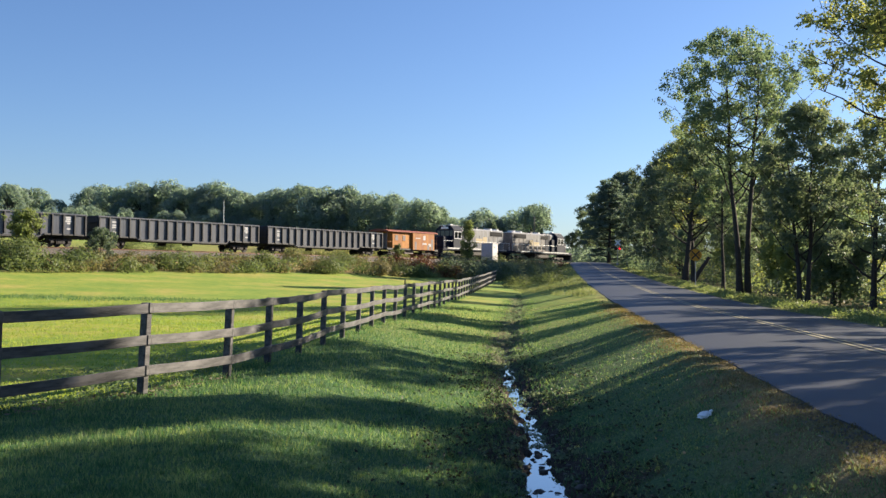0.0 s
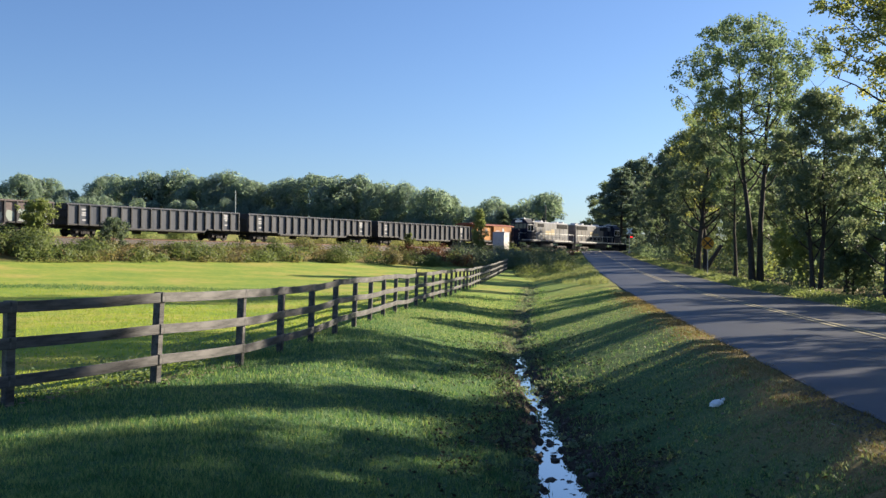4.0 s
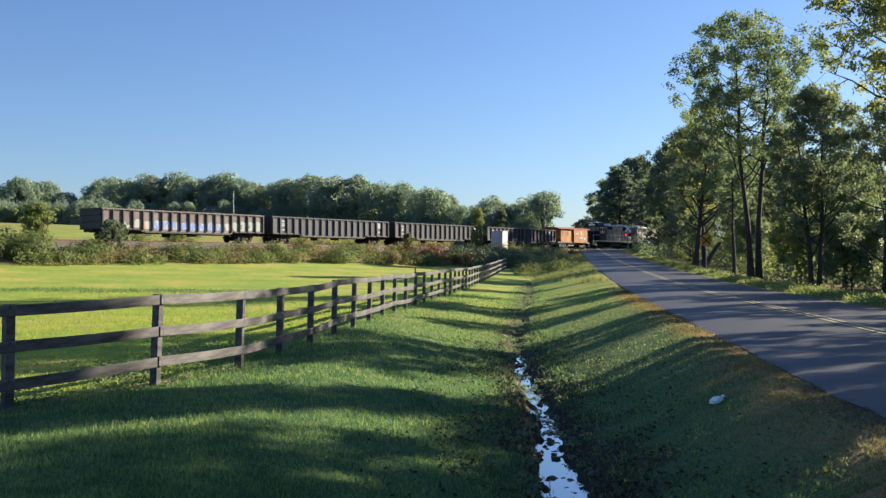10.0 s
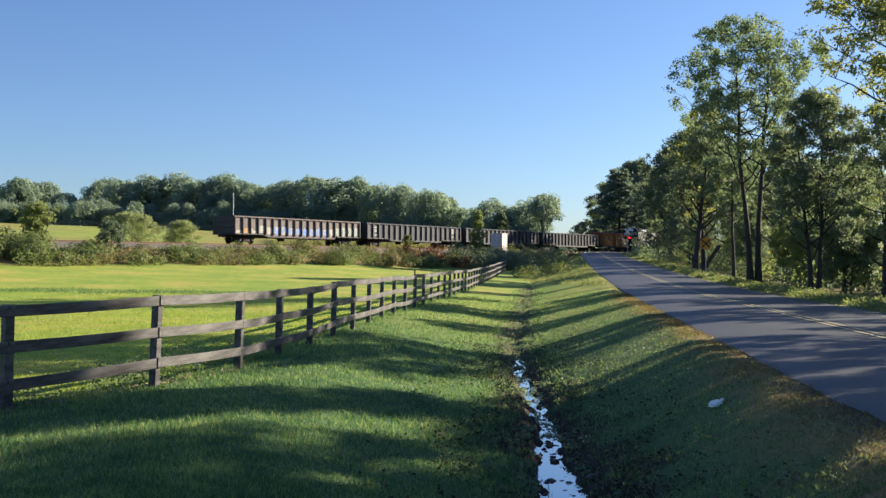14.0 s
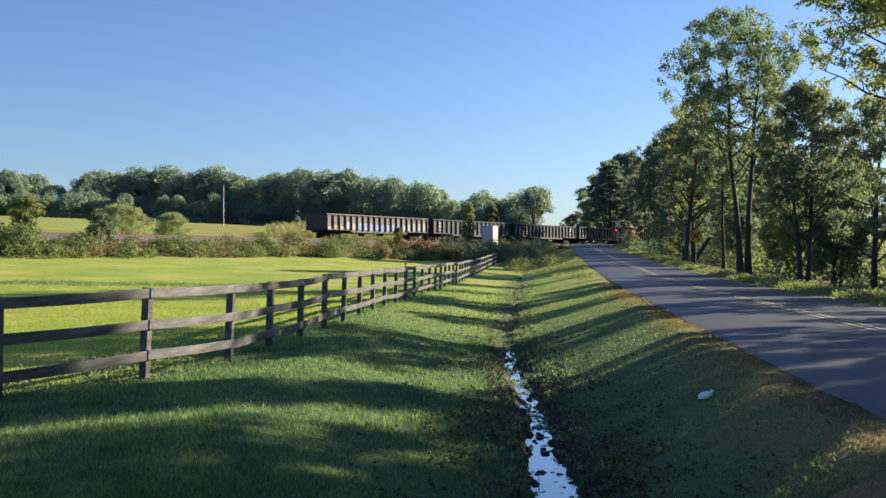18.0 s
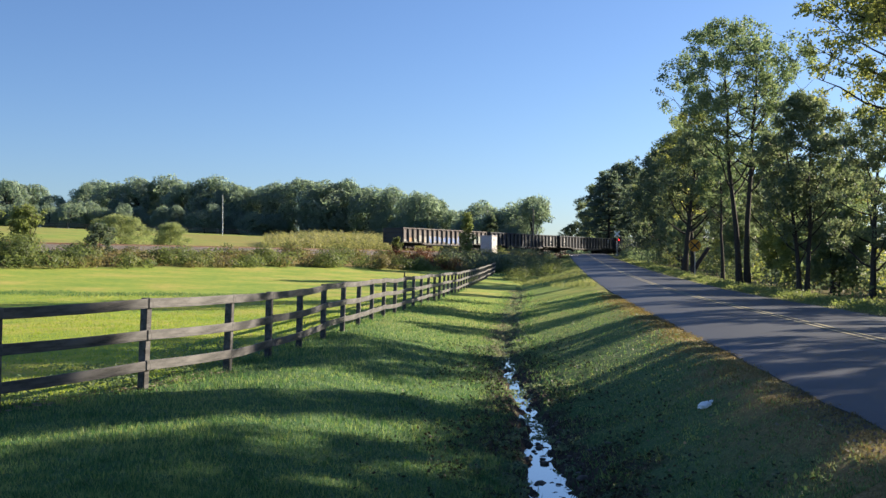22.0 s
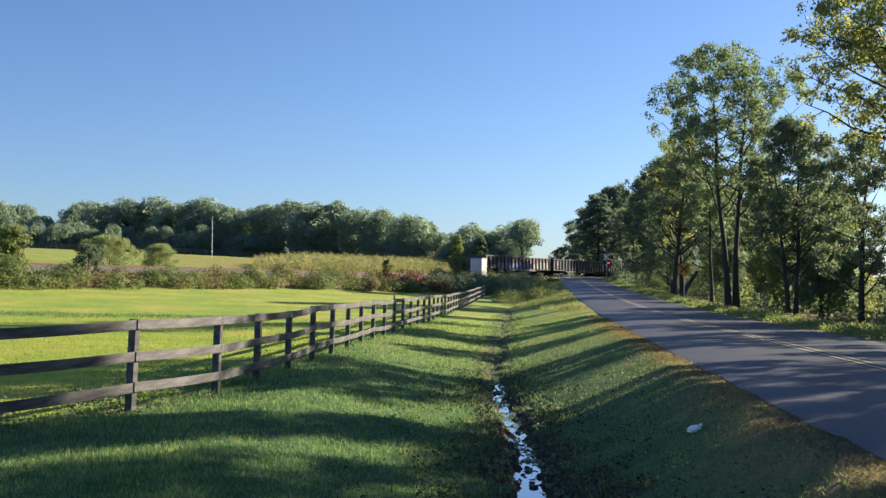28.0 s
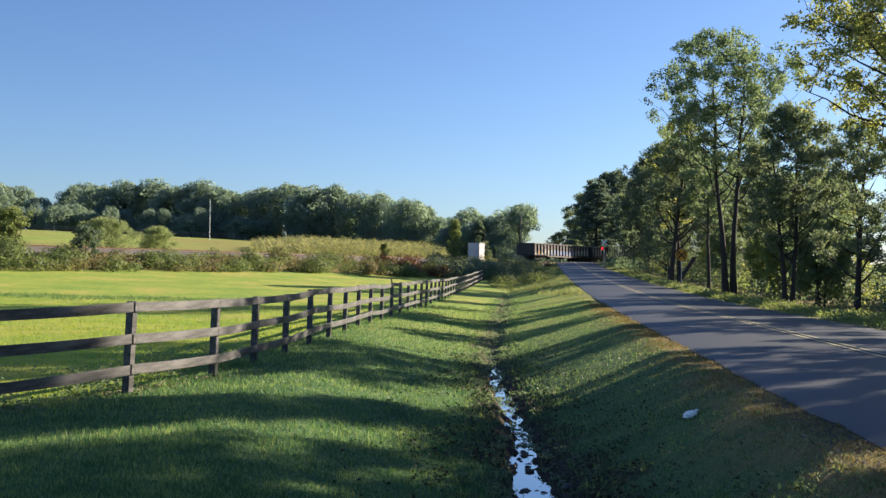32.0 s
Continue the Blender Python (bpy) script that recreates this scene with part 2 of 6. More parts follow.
LEAF_RED = leaf_mat("reddish_brush_leaves", (0.07, 0.03, 0.022), (0.135, 0.058, 0.038), (0.19, 0.115, 0.06), glow=0.3)
DEAD_LEAF = leaf_mat("dead_leaves", (0.1, 0.075, 0.05), (0.18, 0.145, 0.1), (0.32, 0.28, 0.22), glow=0.1)
ORANGE_SPRAY = plain("orange_spray_paint", (0.42, 0.22, 0.08), 0.5)
GREEN_SPRAY = plain("pale_green_spray_paint", (0.3, 0.35, 0.31), 0.5)
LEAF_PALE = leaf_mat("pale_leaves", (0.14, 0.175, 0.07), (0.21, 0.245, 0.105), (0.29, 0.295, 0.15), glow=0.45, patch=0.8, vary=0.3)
CORN = leaf_mat("drying_maize", (0.13, 0.155, 0.07), (0.26, 0.255, 0.125), (0.44, 0.39, 0.23), glow=0.35, patch=0.25, vary=0.6)
BLADE = leaf_mat("grass_blades", (0.03, 0.075, 0.036), (0.088, 0.18, 0.075), (0.25, 0.3, 0.125), glow=0.4, patch=1.6, vary=0.85)
FIELD_BLADE = leaf_mat("field_grass_blades", (0.18, 0.265, 0.045), (0.27, 0.325, 0.055), (0.37, 0.35, 0.085), glow=0.45, patch=0.5)
DRY_GRASS = leaf_mat("verge_grass", (0.12, 0.15, 0.065), (0.25, 0.28, 0.13), (0.4, 0.37, 0.22), glow=0.4, patch=0.6, vary=0.5)
DRY_BLADE = leaf_mat("dry_grass_blades", (0.085, 0.066, 0.03), (0.18, 0.135, 0.062), (0.32, 0.25, 0.13), glow=0.3, patch=0.9, vary=0.6)
TALL_GRASS = leaf_mat("tall_verge_grass", (0.11, 0.14, 0.06), (0.19, 0.21, 0.095), (0.31, 0.29, 0.15), glow=0.4, patch=0.5)


def water_mat():
    m, nt, b = shader("ditch_water")
    b.inputs["Base Color"].default_value = (0.02, 0.02, 0.014, 1)
    b.inputs["Roughness"].default_value = 0.03
    b.inputs["IOR"].default_value = 2.2
    b.inputs["Specular IOR Level"].default_value = 0.9
    b.inputs["Coat Weight"].default_value, b.inputs["Coat Roughness"].default_value, b.inputs["Coat IOR"].default_value = 1.0, 0.02, 1.7
    n = noise_tex(nt, 3.0, 3, coords(nt))
    bp = nt.nodes.new("ShaderNodeBump")
    bp.inputs["Strength"].default_value, bp.inputs["Distance"].default_value = 0.05, 0.02
    nt.links.new(n.outputs["Fac"], bp.inputs["Height"])
    nt.links.new(bp.outputs[0], b.inputs["Normal"])
    return m


WATER = water_mat()

# ---- mesh helpers ----
def mesh_np(name, verts, faces, mat=None, smooth=False):
    """A mesh from arrays of points and of equal-sided faces."""
    verts, faces = np.asarray(verts, np.float32).reshape(-1, 3), np.asarray(faces, np.int32)
    me = bpy.data.meshes.new(name)
    n, k = faces.shape
    me.vertices.add(len(verts))
    me.vertices.foreach_set("co", verts.ravel())
    me.loops.add(n * k)
    me.loops.foreach_set("vertex_index", faces.ravel())
    me.polygons.add(n)
    me.polygons.foreach_set("loop_start", np.arange(0, n * k, k, dtype=np.int32))
    me.polygons.foreach_set("use_smooth", np.full(n, smooth))
    me.update(calc_edges=True)
    if mat:
        me.materials.append(mat)
    return me


def part(name, bm, material, parent, label=""):
    """Links a bmesh (or a finished mesh) as one mesh object under a thing or a part."""
    if isinstance(bm, bmesh.types.BMesh):
        me = bpy.data.meshes.new(name)
        bm.to_mesh(me)
        bm.free()
        me.materials.append(material)
    else:
        me = bm
    ob = new(name, me)
    ob.parent = parent
    if label:
        ob["label"] = label
    return ob


def box(bm, lo, hi, bevel=0.0):
    vs = [bm.verts.new((x, y, z)) for x in (lo[0], hi[0]) for y in (lo[1], hi[1]) for z in (lo[2], hi[2])]
    fs = [bm.faces.new([vs[i] for i in f]) for f in ((0, 1, 3, 2), (4, 6, 7, 5), (0, 4, 5, 1), (2, 3, 7, 6), (0, 2, 6, 4), (1, 5, 7, 3))]
    if bevel:
        es = list({e for f in fs for e in f.edges})
        bmesh.ops.bevel(bm, geom=es, offset=bevel, segments=1, affect="EDGES")
    return bm


def boxes(*pairs, bevel=0.0):
    bm = bmesh.new()
    for lo, hi in pairs:
        box(bm, lo, hi, bevel)
    return bm


def tube_np(pts, radii, sides=6):
    """Points and quads of a tapered tube along a line."""
    pts = np.asarray(pts, float)
    t = np.gradient(pts, axis=0)
    t /= np.linalg.norm(t, axis=1)[:, None] + 1e-9
    ref = np.where(np.abs(t[:, 2:3]) > 0.9, [[1.0, 0, 0]], [[0, 0, 1.0]])
    a = np.cross(t, ref)
    a /= np.linalg.norm(a, axis=1)[:, None] + 1e-9
    b = np.cross(t, a)
    ang = np.linspace(0, 2 * np.pi, sides, endpoint=False)
    ring = pts[:, None] + np.asarray(radii)[:, None, None] * (np.cos(ang)[None, :, None] * a[:, None] + np.sin(ang)[None, :, None] * b[:, None])
    v = ring.reshape(-1, 3)
    n = len(pts)
    i, j = np.meshgrid(np.arange(n - 1), np.arange(sides), indexing="ij")
    k = (j + 1) % sides
    f = np.stack([i * sides + j, i * sides + k, (i + 1) * sides + k, (i + 1) * sides + j], -1).reshape(-1, 4)
    return v, f


def joined(pieces):
    vs, fs, n = [], [], 0
    for v, f in pieces:
        vs.append(v)
        fs.append(f + n)
        n += len(v)
    return np.concatenate(vs), np.concatenate(fs)


def rod(pts, radii, sides=8):
    v, f = tube_np(pts, radii, sides)
    bm = bmesh.new()
    bv = [bm.verts.new(p) for p in v]
    for q in f:
        bm.faces.new([bv[i] for i in q])
    bm.faces.new(bv[:sides])
    bm.faces.new(bv[-sides:])
    bmesh.ops.recalc_face_normals(bm, faces=bm.faces[:])
    return bm


def leaf_quads(centres, length, width, rng, up=0.35, spread=0.35, facing=None, loose=0.75):
    """Diamond leaves of varied size at the given places, turned loosely outwards where a facing is given."""
    n = len(centres)
    a = rng.normal(size=(n, 3))
    if facing is None:
        a[:, 2] *= 1 - up
    else:
        facing = facing + rng.normal(size=(n, 3)) * loose
        facing /= np.linalg.norm(facing, axis=1)[:, None] + 1e-9
        a = np.cross(a, facing)
    a /= np.linalg.norm(a, axis=1)[:, None]
    b = np.cross(a, rng.normal(size=(n, 3)) if facing is None else facing)
    b /= np.linalg.norm(b, axis=1)[:, None] + 1e-9
    s = rng.uniform(1 - spread, 1 + spread, (n, 1))
    a, b = a * length * s / 2, b * width * s / 2
    v = np.stack([centres - a, centres + b, centres + a, centres - b], 1).reshape(-1, 3)
    return v, np.arange(4 * n).reshape(-1, 4)


def blades(x, y, z, h, w, rng, lean=0.35):
    """Grass blades: narrow triangles that lean."""
    n = len(x)
    ang = rng.uniform(0, 2 * np.pi, n)
    d = np.stack([np.cos(ang), np.sin(ang), np.zeros(n)], 1)
    root = np.stack([x, y, z], 1)
    tip = root + np.stack([rng.normal(0, lean, n) * h, rng.normal(0, lean, n) * h, h], 1)
    v = np.stack([root - d * w[:, None] / 2, root + d * w[:, None] / 2, tip], 1).reshape(-1, 3)
    return v, np.arange(3 * n).reshape(-1, 3)


def smooth01(x):
    x = np.clip(x, 0, 1)
    return x * x * (3 - 2 * x)


# ---- the plan: road, track, ditch, fields ----
ROAD_W = 6.4
U = np.array([0.5727, 0.8198])  # the way the train goes
V = np.array([-0.8198, 0.5727])  # across the track, away from the camera
C0 = np.array([0.0, 136.3]) + 1.55 * V  # a point on the track's middle line


def road_u(x, y):
    return (x - 3.04 - 0.1156 * y) * 0.9934


def road_z(y):
    y = np.asarray(y, float)
    return 0.4 + 3.05 * (np.clip(y - 40, 0, 132) / 130) ** 1.5 - 0.012 * np.clip(y - 186, 0, 400)


def track_d(x, y):
    return ((136.3 + 1.432 * x) - y) * 0.5727


def rail_z(s):
    return 3.59 - 0.0025 * s


def ditch_x(y):
    return np.interp(y, [-40, 5, 11, 13, 14.5, 18.3, 23, 29.3, 40, 60, 81, 100, 120, 700], [-2.0, 1.16, 1.28, 1.33, 1.48, 1.58, 1.68, 2.0, 2.97, 4.9, 6.85, 8.7, 10.8, 78])


def lawn_z(x, y):
    d = track_d(x, y)
    k = 0.55 + 0.45 * smooth01((5 - x) / 20)
    z = 0.09 + k * 1.45 * np.clip((45 - d) / 35, 0, 1) ** 1.5 + 0.012 * np.sin(x * 0.9 + y * 0.35) * smooth01((y - 3) / 10)
    s = x * U[0] + (y - 136.3) * U[1]
    bed = rail_z(np.clip(s, -400, 200)) - 0.72
    z = z + (bed - z) * smooth01((10.5 - d) / 8.5)
    hill = np.clip(-d - 12, 0, 400)
    return z + np.where(d < -5, 12.5 * (1 - np.exp(-(hill / 130) ** 1.1)), 0)


def land_z(x, y):
    """The height of the ground sheet."""
    x, y = np.asarray(x, float), np.asarray(y, float)
    base, u, rz = lawn_z(x, y), road_u(x, y), road_z(y)
    dx = x - ditch_x(y)
    fade = smooth01((y - 70) / 45)
    low = np.interp(y, [-40, 1.5, 5, 9, 11, 12.3, 12.9, 14, 16, 20, 22.5, 25, 30, 45, 80], [0.25, 0.25, -0.6, -0.75, -0.752, -0.72, -0.668, -0.67, -0.676, -0.676, -0.672, -0.665, -0.61, -0.35, -0.12])
    low = low * (1 - fade) + np.minimum(base, rz - 0.4) * fade
    lip = 0.16 * (1 - fade) * np.interp(y, [20, 38], [1, 0.4])
    t = np.clip((-dx - 0.25) / 3.6, 0, 1)
    left = low + lip * smooth01((-dx - 0.05) / 0.32) + (base - low - lip) * (0.5 * t + 0.5 * smooth01(t))
    wide = np.maximum(-road_u(ditch_x(y), y) - 0.7, 0.5)
    right = low + lip * 0.6 * smooth01((dx - 0.05) / 0.3) + (rz - 0.04 - low - lip * 0.6) * np.clip((dx - 0.15) / wide, 0, 1)
    z = np.where(dx < 0, left, right)
    z = np.where(u > 0.25, rz - 0.12, z)
    off = np.clip(u - ROAD_W, 0, 60)
    side = rz - 0.03 - 0.35 * smooth01((off - 0.8) / 5) + 0.5 * smooth01((off - 12) / 30)
    z = np.where(u > ROAD_W - 0.25, np.where(off > 0, side, rz - 0.12), z)
    return z


def rough_z(x, y):
    """Small unevenness of the turf and the ditch bed."""
    dx = np.abs(x - ditch_x(y))
    a = 0.042 * np.exp(-(dx / 0.8) ** 2) + 0.01
    n = np.sin(x * 9.1 + 2.1 * np.sin(y * 3.3)) * np.sin(y * 7.7 + 1.7 * np.sin(x * 5.2)) + 0.9 * np.sin(x * 23 + y * 17 + 2 * np.sin(y * 4.1)) * np.sin(y * 19 - x * 13) + 0.55 * np.sin(x * 47 + 3 * np.sin(y * 9.3)) * np.sin(y * 37 + 2.5 * np.sin(x * 21))
    return a * n * np.clip((60 - y) / 30, 0, 1)


def steps(*runs):
    out = []
    for a, b, d in runs:
        out += list(np.arange(a, b, d))
    return np.array(out + [runs[-1][1]])


def make_ground():
    vs = np.concatenate([-steps((0.02, 0.9, 0.04), (0.9, 4, 0.2), (4, 14, 0.6), (14, 80, 2.5), (80, 300, 12), (300, 3000, 180))[::-1], steps((0.02, 0.9, 0.04), (0.9, 4, 0.2), (4, 14, 0.6), (14, 80, 2.5), (80, 300, 12), (300, 3000, 180))])
    ys = steps((-1500, -100, 200), (-100, -10, 10), (-10, 6, 1), (6, 19, 0.05), (19, 28, 0.1), (28, 60, 0.4), (60, 200, 1.2), (200, 420, 5), (420, 3000, 140))
    yy, vv = np.meshgrid(ys, vs, indexing="ij")
    xx = ditch_x(yy) + vv
    zz = land_z(xx, yy) + rough_z(xx, yy)
    n, k = yy.shape
    i, j = np.meshgrid(np.arange(n - 1), np.arange(k - 1), indexing="ij")
    f = np.stack([i * k + j, i * k + j + 1, (i + 1) * k + j + 1, (i + 1) * k + j], -1).reshape(-1, 4)
    me = mesh_np("ground", np.stack([xx, yy, zz], -1), f, TURF, True)
    u, d, dx = road_u(xx, yy), track_d(xx, yy), xx - ditch_x(yy)
    wob = 0.25 * np.sin(yy * 1.9 + 1.3 * np.sin(xx * 2.7)) + 0.2 * np.sin(yy * 5.3 + xx * 3.1)
    mud = np.where(yy < 75, smooth01((0.8 + 0.4 * smooth01((15 - yy) / 3) * (dx > 0) - np.abs(dx + 0.05) + 0.7 * wob) / 0.5), 0) * np.where(yy > 24, 0.75, 1.0)
    dry = smooth01((u + 1.15 + 0.5 * smooth01((18 - yy) / 6) + 0.25 * smooth01((10.5 - yy) / 2.5) + 0.8 * wob) / 1.2) * (u < 0.3) * 0.95 * np.interp(yy, [30, 70], [1, 0.45]) + (u > ROAD_W - 0.3) * (u < ROAD_W + 3) * 0.6 + (u > ROAD_W + 3) * (u < ROAD_W + 16) * 0.8
    dry = np.maximum(dry, 0.12 * smooth01((dx - 0.3) / 0.8) * (u < 0) * (yy < 40))
    fx = fence_x(yy)
    field = smooth01((fx - 0.4 - xx) / 1.5) * smooth01((yy - 6) / 8)
    # far lawn takes on the field's brighter yellow: sunlight put into the colour
    field = np.maximum(field, 0.8 * smooth01((yy - 18) / 30) * (u < 0))
    field = np.where(u > ROAD_W + 16, 0.9, field)
    field = np.where(d < -5, 0.8, field)
    dry = np.where((d < -5) & (yy > 60) & (u < -1), 0.34 + 0.34 * np.sin(xx * 0.13 + 1.2 * np.sin(yy * 0.07)), dry)
    bank = smooth01((10.4 - d) / 2.2) * (d > -3) * (u < -3)
    dry, field = np.maximum(dry, bank), field * (1 - 0.9 * bank)
    for key, val in (("mud", mud), ("dry", dry), ("field", field)):
        me.attributes.new(key, "FLOAT", "POINT").data.foreach_set("value", val.astype(np.float32).ravel())
    tagged(new("ground", me), "mown green grass ground with a muddy roadside ditch", "ground", kind="structure")


FENCE_NEAR = [(-6.9, 10.1), (-5.33, 12.05), (-4.17, 14.2), (-3.46, 16.53), (-3.2, 18.96), (-2.94, 21.38)]


def fence_points():
    pts = [(-8.6, 8.35)] + list(FENCE_NEAR)
    x, y = pts[-1]
    while y < 117:
        k = 0.104 - 0.012 * math.exp(-((y - 26) / 6) ** 2) + (0.012 if y > 33 else 0) * (y < 48) - (0.004 if y > 60 else 0)
        x, y = x + 2.43 * k, y + 2.43
        pts.append((x, y))
    return pts


def fence_x(y):
    p = fence_points()
    return np.interp(y, [-60] + [q[1] for q in p] + [600], [-60] + [q[0] for q in p] + [60])


def make_road():
    ys = steps((-60, 0, 4), (0, 40, 1.0), (40, 190, 2.0), (190, 250, 10))
    rng = np.random.default_rng(5)
    us = np.array([0.0, 0.15, 1.6, 3.2, 4.8, 6.25, 6.4])
    crown = np.array([-0.026, 0.002, 0.025, 0.04, 0.025, 0.002, -0.026])
    yy, uu = np.meshgrid(ys, us, indexing="ij")
    wob = rng.normal(0, 0.035, (len(ys), 1)) * ((us == 0) | (us == us[-1]))
    xx = 3.04 + 0.1156 * yy + (uu + wob) / 0.9934
    zz = road_z(yy) + crown[None]
    n, k = yy.shape
    i, j = np.meshgrid(np.arange(n - 1), np.arange(k - 1), indexing="ij")
    f = np.stack([i * k + j, i * k + j + 1, (i + 1) * k + j + 1, (i + 1) * k + j], -1).reshape(-1, 4)
    top = np.stack([xx, yy, zz], -1).reshape(-1, 3)
    rim = np.concatenate([np.arange(n) * k, (np.arange(n) * k + k - 1)[::-1]])
    m = len(top)
    skirt = np.concatenate([top[rim], top[rim] - [0, 0, 0.14]])
    q = len(rim)
    r = np.arange(q)
    r2 = (r + 1) % q
    f2 = np.stack([m + r, m + r2, m + q + r2, m + q + r], -1)
    tagged(new("road", mesh_np("road", np.concatenate([top, skirt]), np.concatenate([f, f2]), ASPHALT, True)), "worn grey asphalt country road with tree shadows", "road", kind="structure")
    for off in (-0.17, 0.07):
        u0 = 3.2 + off
        a = np.stack([3.04 + 0.1156 * ys + u0 / 0.9934, ys, road_z(ys) + 0.05], -1)
        b = a + [0.08 / 0.9934, 0, 0]
        v = np.concatenate([a, b])
        i = np.arange(len(ys) - 1)
        fl = np.stack([i, i + len(ys), i + 1 + len(ys), i + 1], -1)
        tagged(new("road_marking", mesh_np("road_marking", v, fl, YELLOW_LINE)), "faded yellow centre line painted on the asphalt", "road marking", kind="structure")


def make_water():
    ys = np.arange(6, 36, 0.5)
    a = np.stack([ditch_x(ys) - 0.75, ys, np.full(len(ys), -0.63)], -1)
    b = a + [1.5, 0, 0]
    i = np.arange(len(ys) - 1)
    f = np.stack([i, i + len(ys), i + 1 + len(ys), i + 1], -1)
    tagged(new("water", mesh_np("water", np.concatenate([a, b]), f, WATER, True)), "shallow still water lying in the muddy ditch", "water", kind="structure")


make_ground()
make_road()
make_water()


def on_track(s, side=0.0, up=0.0):
    p = C0 + U * s + V * side
    return Vector((p[0], p[1], rail_z(s) + up))


def make_track():
    track = tagged(new("railway_track"), "rusty rails on dark sleepers in grey ballast", "railway track", kind="structure")
    ss = np.arange(-170, 151, 5.0)
    prof = [(-3.9, -0.95), (-1.75, -0.16), (1.75, -0.16), (3.9, -0.95)]
    v = np.array([on_track(s, o, h) for s in ss for o, h in prof])
    n = len(ss)
    i, j = np.meshgrid(np.arange(n - 1), np.arange(3), indexing="ij")
    f = np.stack([i * 4 + j, i * 4 + j + 1, (i + 1) * 4 + j + 1, (i + 1) * 4 + j], -1).reshape(-1, 4)
    part("ballast", mesh_np("ballast", v, f, BALLAST), None, track)
    for side in (-0.7525, 0.7525):
        pr = [(-0.07, -0.17), (-0.07, -0.15), (-0.012, -0.13), (-0.012, -0.045), (-0.036, -0.035), (-0.036, 0), (0.036, 0), (0.036, -0.035), (0.012, -0.045), (0.012, -0.13), (0.07, -0.15), (0.07, -0.17)]
        v = np.array([on_track(s, side + o, h) for s in ss for o, h in pr])
        k = len(pr)
        i, j = np.meshgrid(np.arange(n - 1), np.arange(k - 1), indexing="ij")
        f = np.stack([i * k + j, i * k + j + 1, (i + 1) * k + j + 1, (i + 1) * k + j], -1).reshape(-1, 4)
        part("rail", mesh_np("rail", v, f, RAIL), None, track)
    bm = boxes(((-0.115, -1.3, -0.32), (0.115, 1.3, -0.145)), bevel=0.01)
    me = bpy.data.meshes.new("sleeper")
    bm.to_mesh(me)
    bm.free()
    me.materials.append(SLEEPER)
    rz = math.degrees(math.atan2(U[1], U[0]))
    for i in range(250):
        ob = part("sleeper", me, None, track)
        ob.matrix_basis = pose(*on_track(-100 + i * 0.6), rz=rz)
    # planks and asphalt fill where the road crosses
    bm = bmesh.new()
    for a, b in ((-1.9, -0.83), (-0.66, 0.66), (0.83, 1.9)):
        box(bm, (-5.4, a, -0.1), (5.4, b, -0.012), 0.01)
    pl = part("crossing_panel", bm, ASPHALT, track, "asphalt and timber crossing panel")
    pl.matrix_basis = pose(*on_track(46.0), rz=rz)


make_track()


def make_fence():
    fence = tagged(new("board_fence"), "black-stained three-board paddock fence on the grass", "fence")
    pts = fence_points()
    post_bm = boxes(((-0.06, -0.06, -0.25), (0.06, 0.06, 1.29)), bevel=0.012)
    pm = bpy.data.meshes.new("post")
    post_bm.to_mesh(pm)
    post_bm.free()
    pm.materials.append(FENCE_WOOD)
    rng = random.Random(4)
    tops = []
    for i, (x, y) in enumerate(pts):
        z = float(land_z(x, y))
        a, b = pts[max(i - 1, 0)], pts[min(i + 1, len(pts) - 1)]
        ang = math.degrees(math.atan2(b[1] - a[1], b[0] - a[0]))
        m = pose(x, y, z) @ pose(0, 0, 0, ry=rng.uniform(0.8, 2.4)) @ pose(0, 0, rng.uniform(-0.03, 0.03), rz=ang)
        part("post", pm, None, fence).matrix_basis = m
        tops.append((Vector((x, y, z)), m))
    for i in range(len(pts) - 1):
        (p, m), (q, m2) = tops[i], tops[i + 1]
        for h in (1.225, 0.775, 0.33):
            a, b = m @ Vector((0, -0.074, h + rng.uniform(-0.012, 0.012))), m2 @ Vector((0, -0.074, h + rng.uniform(-0.012, 0.012)))
            d = b - a
            ln = d.length
            bm = boxes(((-0.05, -0.0125, -0.07), (ln + 0.045, 0.0125, 0.07)), bevel=0.004)
            bmesh.ops.subdivide_edges(bm, edges=[e for e in bm.edges if abs(e.verts[0].co.x - e.verts[1].co.x) > 1], cuts=5)
            for vtx in bm.verts:
                vtx.co.z += -0.012 * math.sin(math.pi * max(0, min(1, vtx.co.x / ln)))
            r = part("rail", bm, FENCE_WOOD, fence)
            side = Vector((0, 0, 1)).cross(d).normalized()
            xa = d.normalized()
            za = xa.cross(side)
            r.matrix_basis = Matrix.Translation(a + side * (-0.004 if i % 2 else 0.0)) @ Matrix((xa, side, za)).transposed().to_4x4()


make_fence()

# ---- trees ----
OVAL = ((0, 0.35), (0.2, 0.8), (0.45, 1.0), (0.7, 0.9), (0.88, 0.6), (1, 0.2))
ROUND = ((0, 0.55), (0.2, 0.9), (0.5, 1.0), (0.75, 0.88), (0.92, 0.55), (1, 0.25))
VASE = ((0, 0.2), (0.2, 0.45), (0.45, 0.72), (0.68, 1.0), (0.82, 0.9), (0.93, 0.6), (1, 0.25))
CONE = ((0, 0.9), (0.15, 1.0), (0.45, 0.78), (0.75, 0.42), (1, 0.08))
LAYERED = ((0, 0.7), (0.2, 1.0), (0.45, 0.85), (0.7, 0.55), (0.9, 0.24), (1, 0.05))


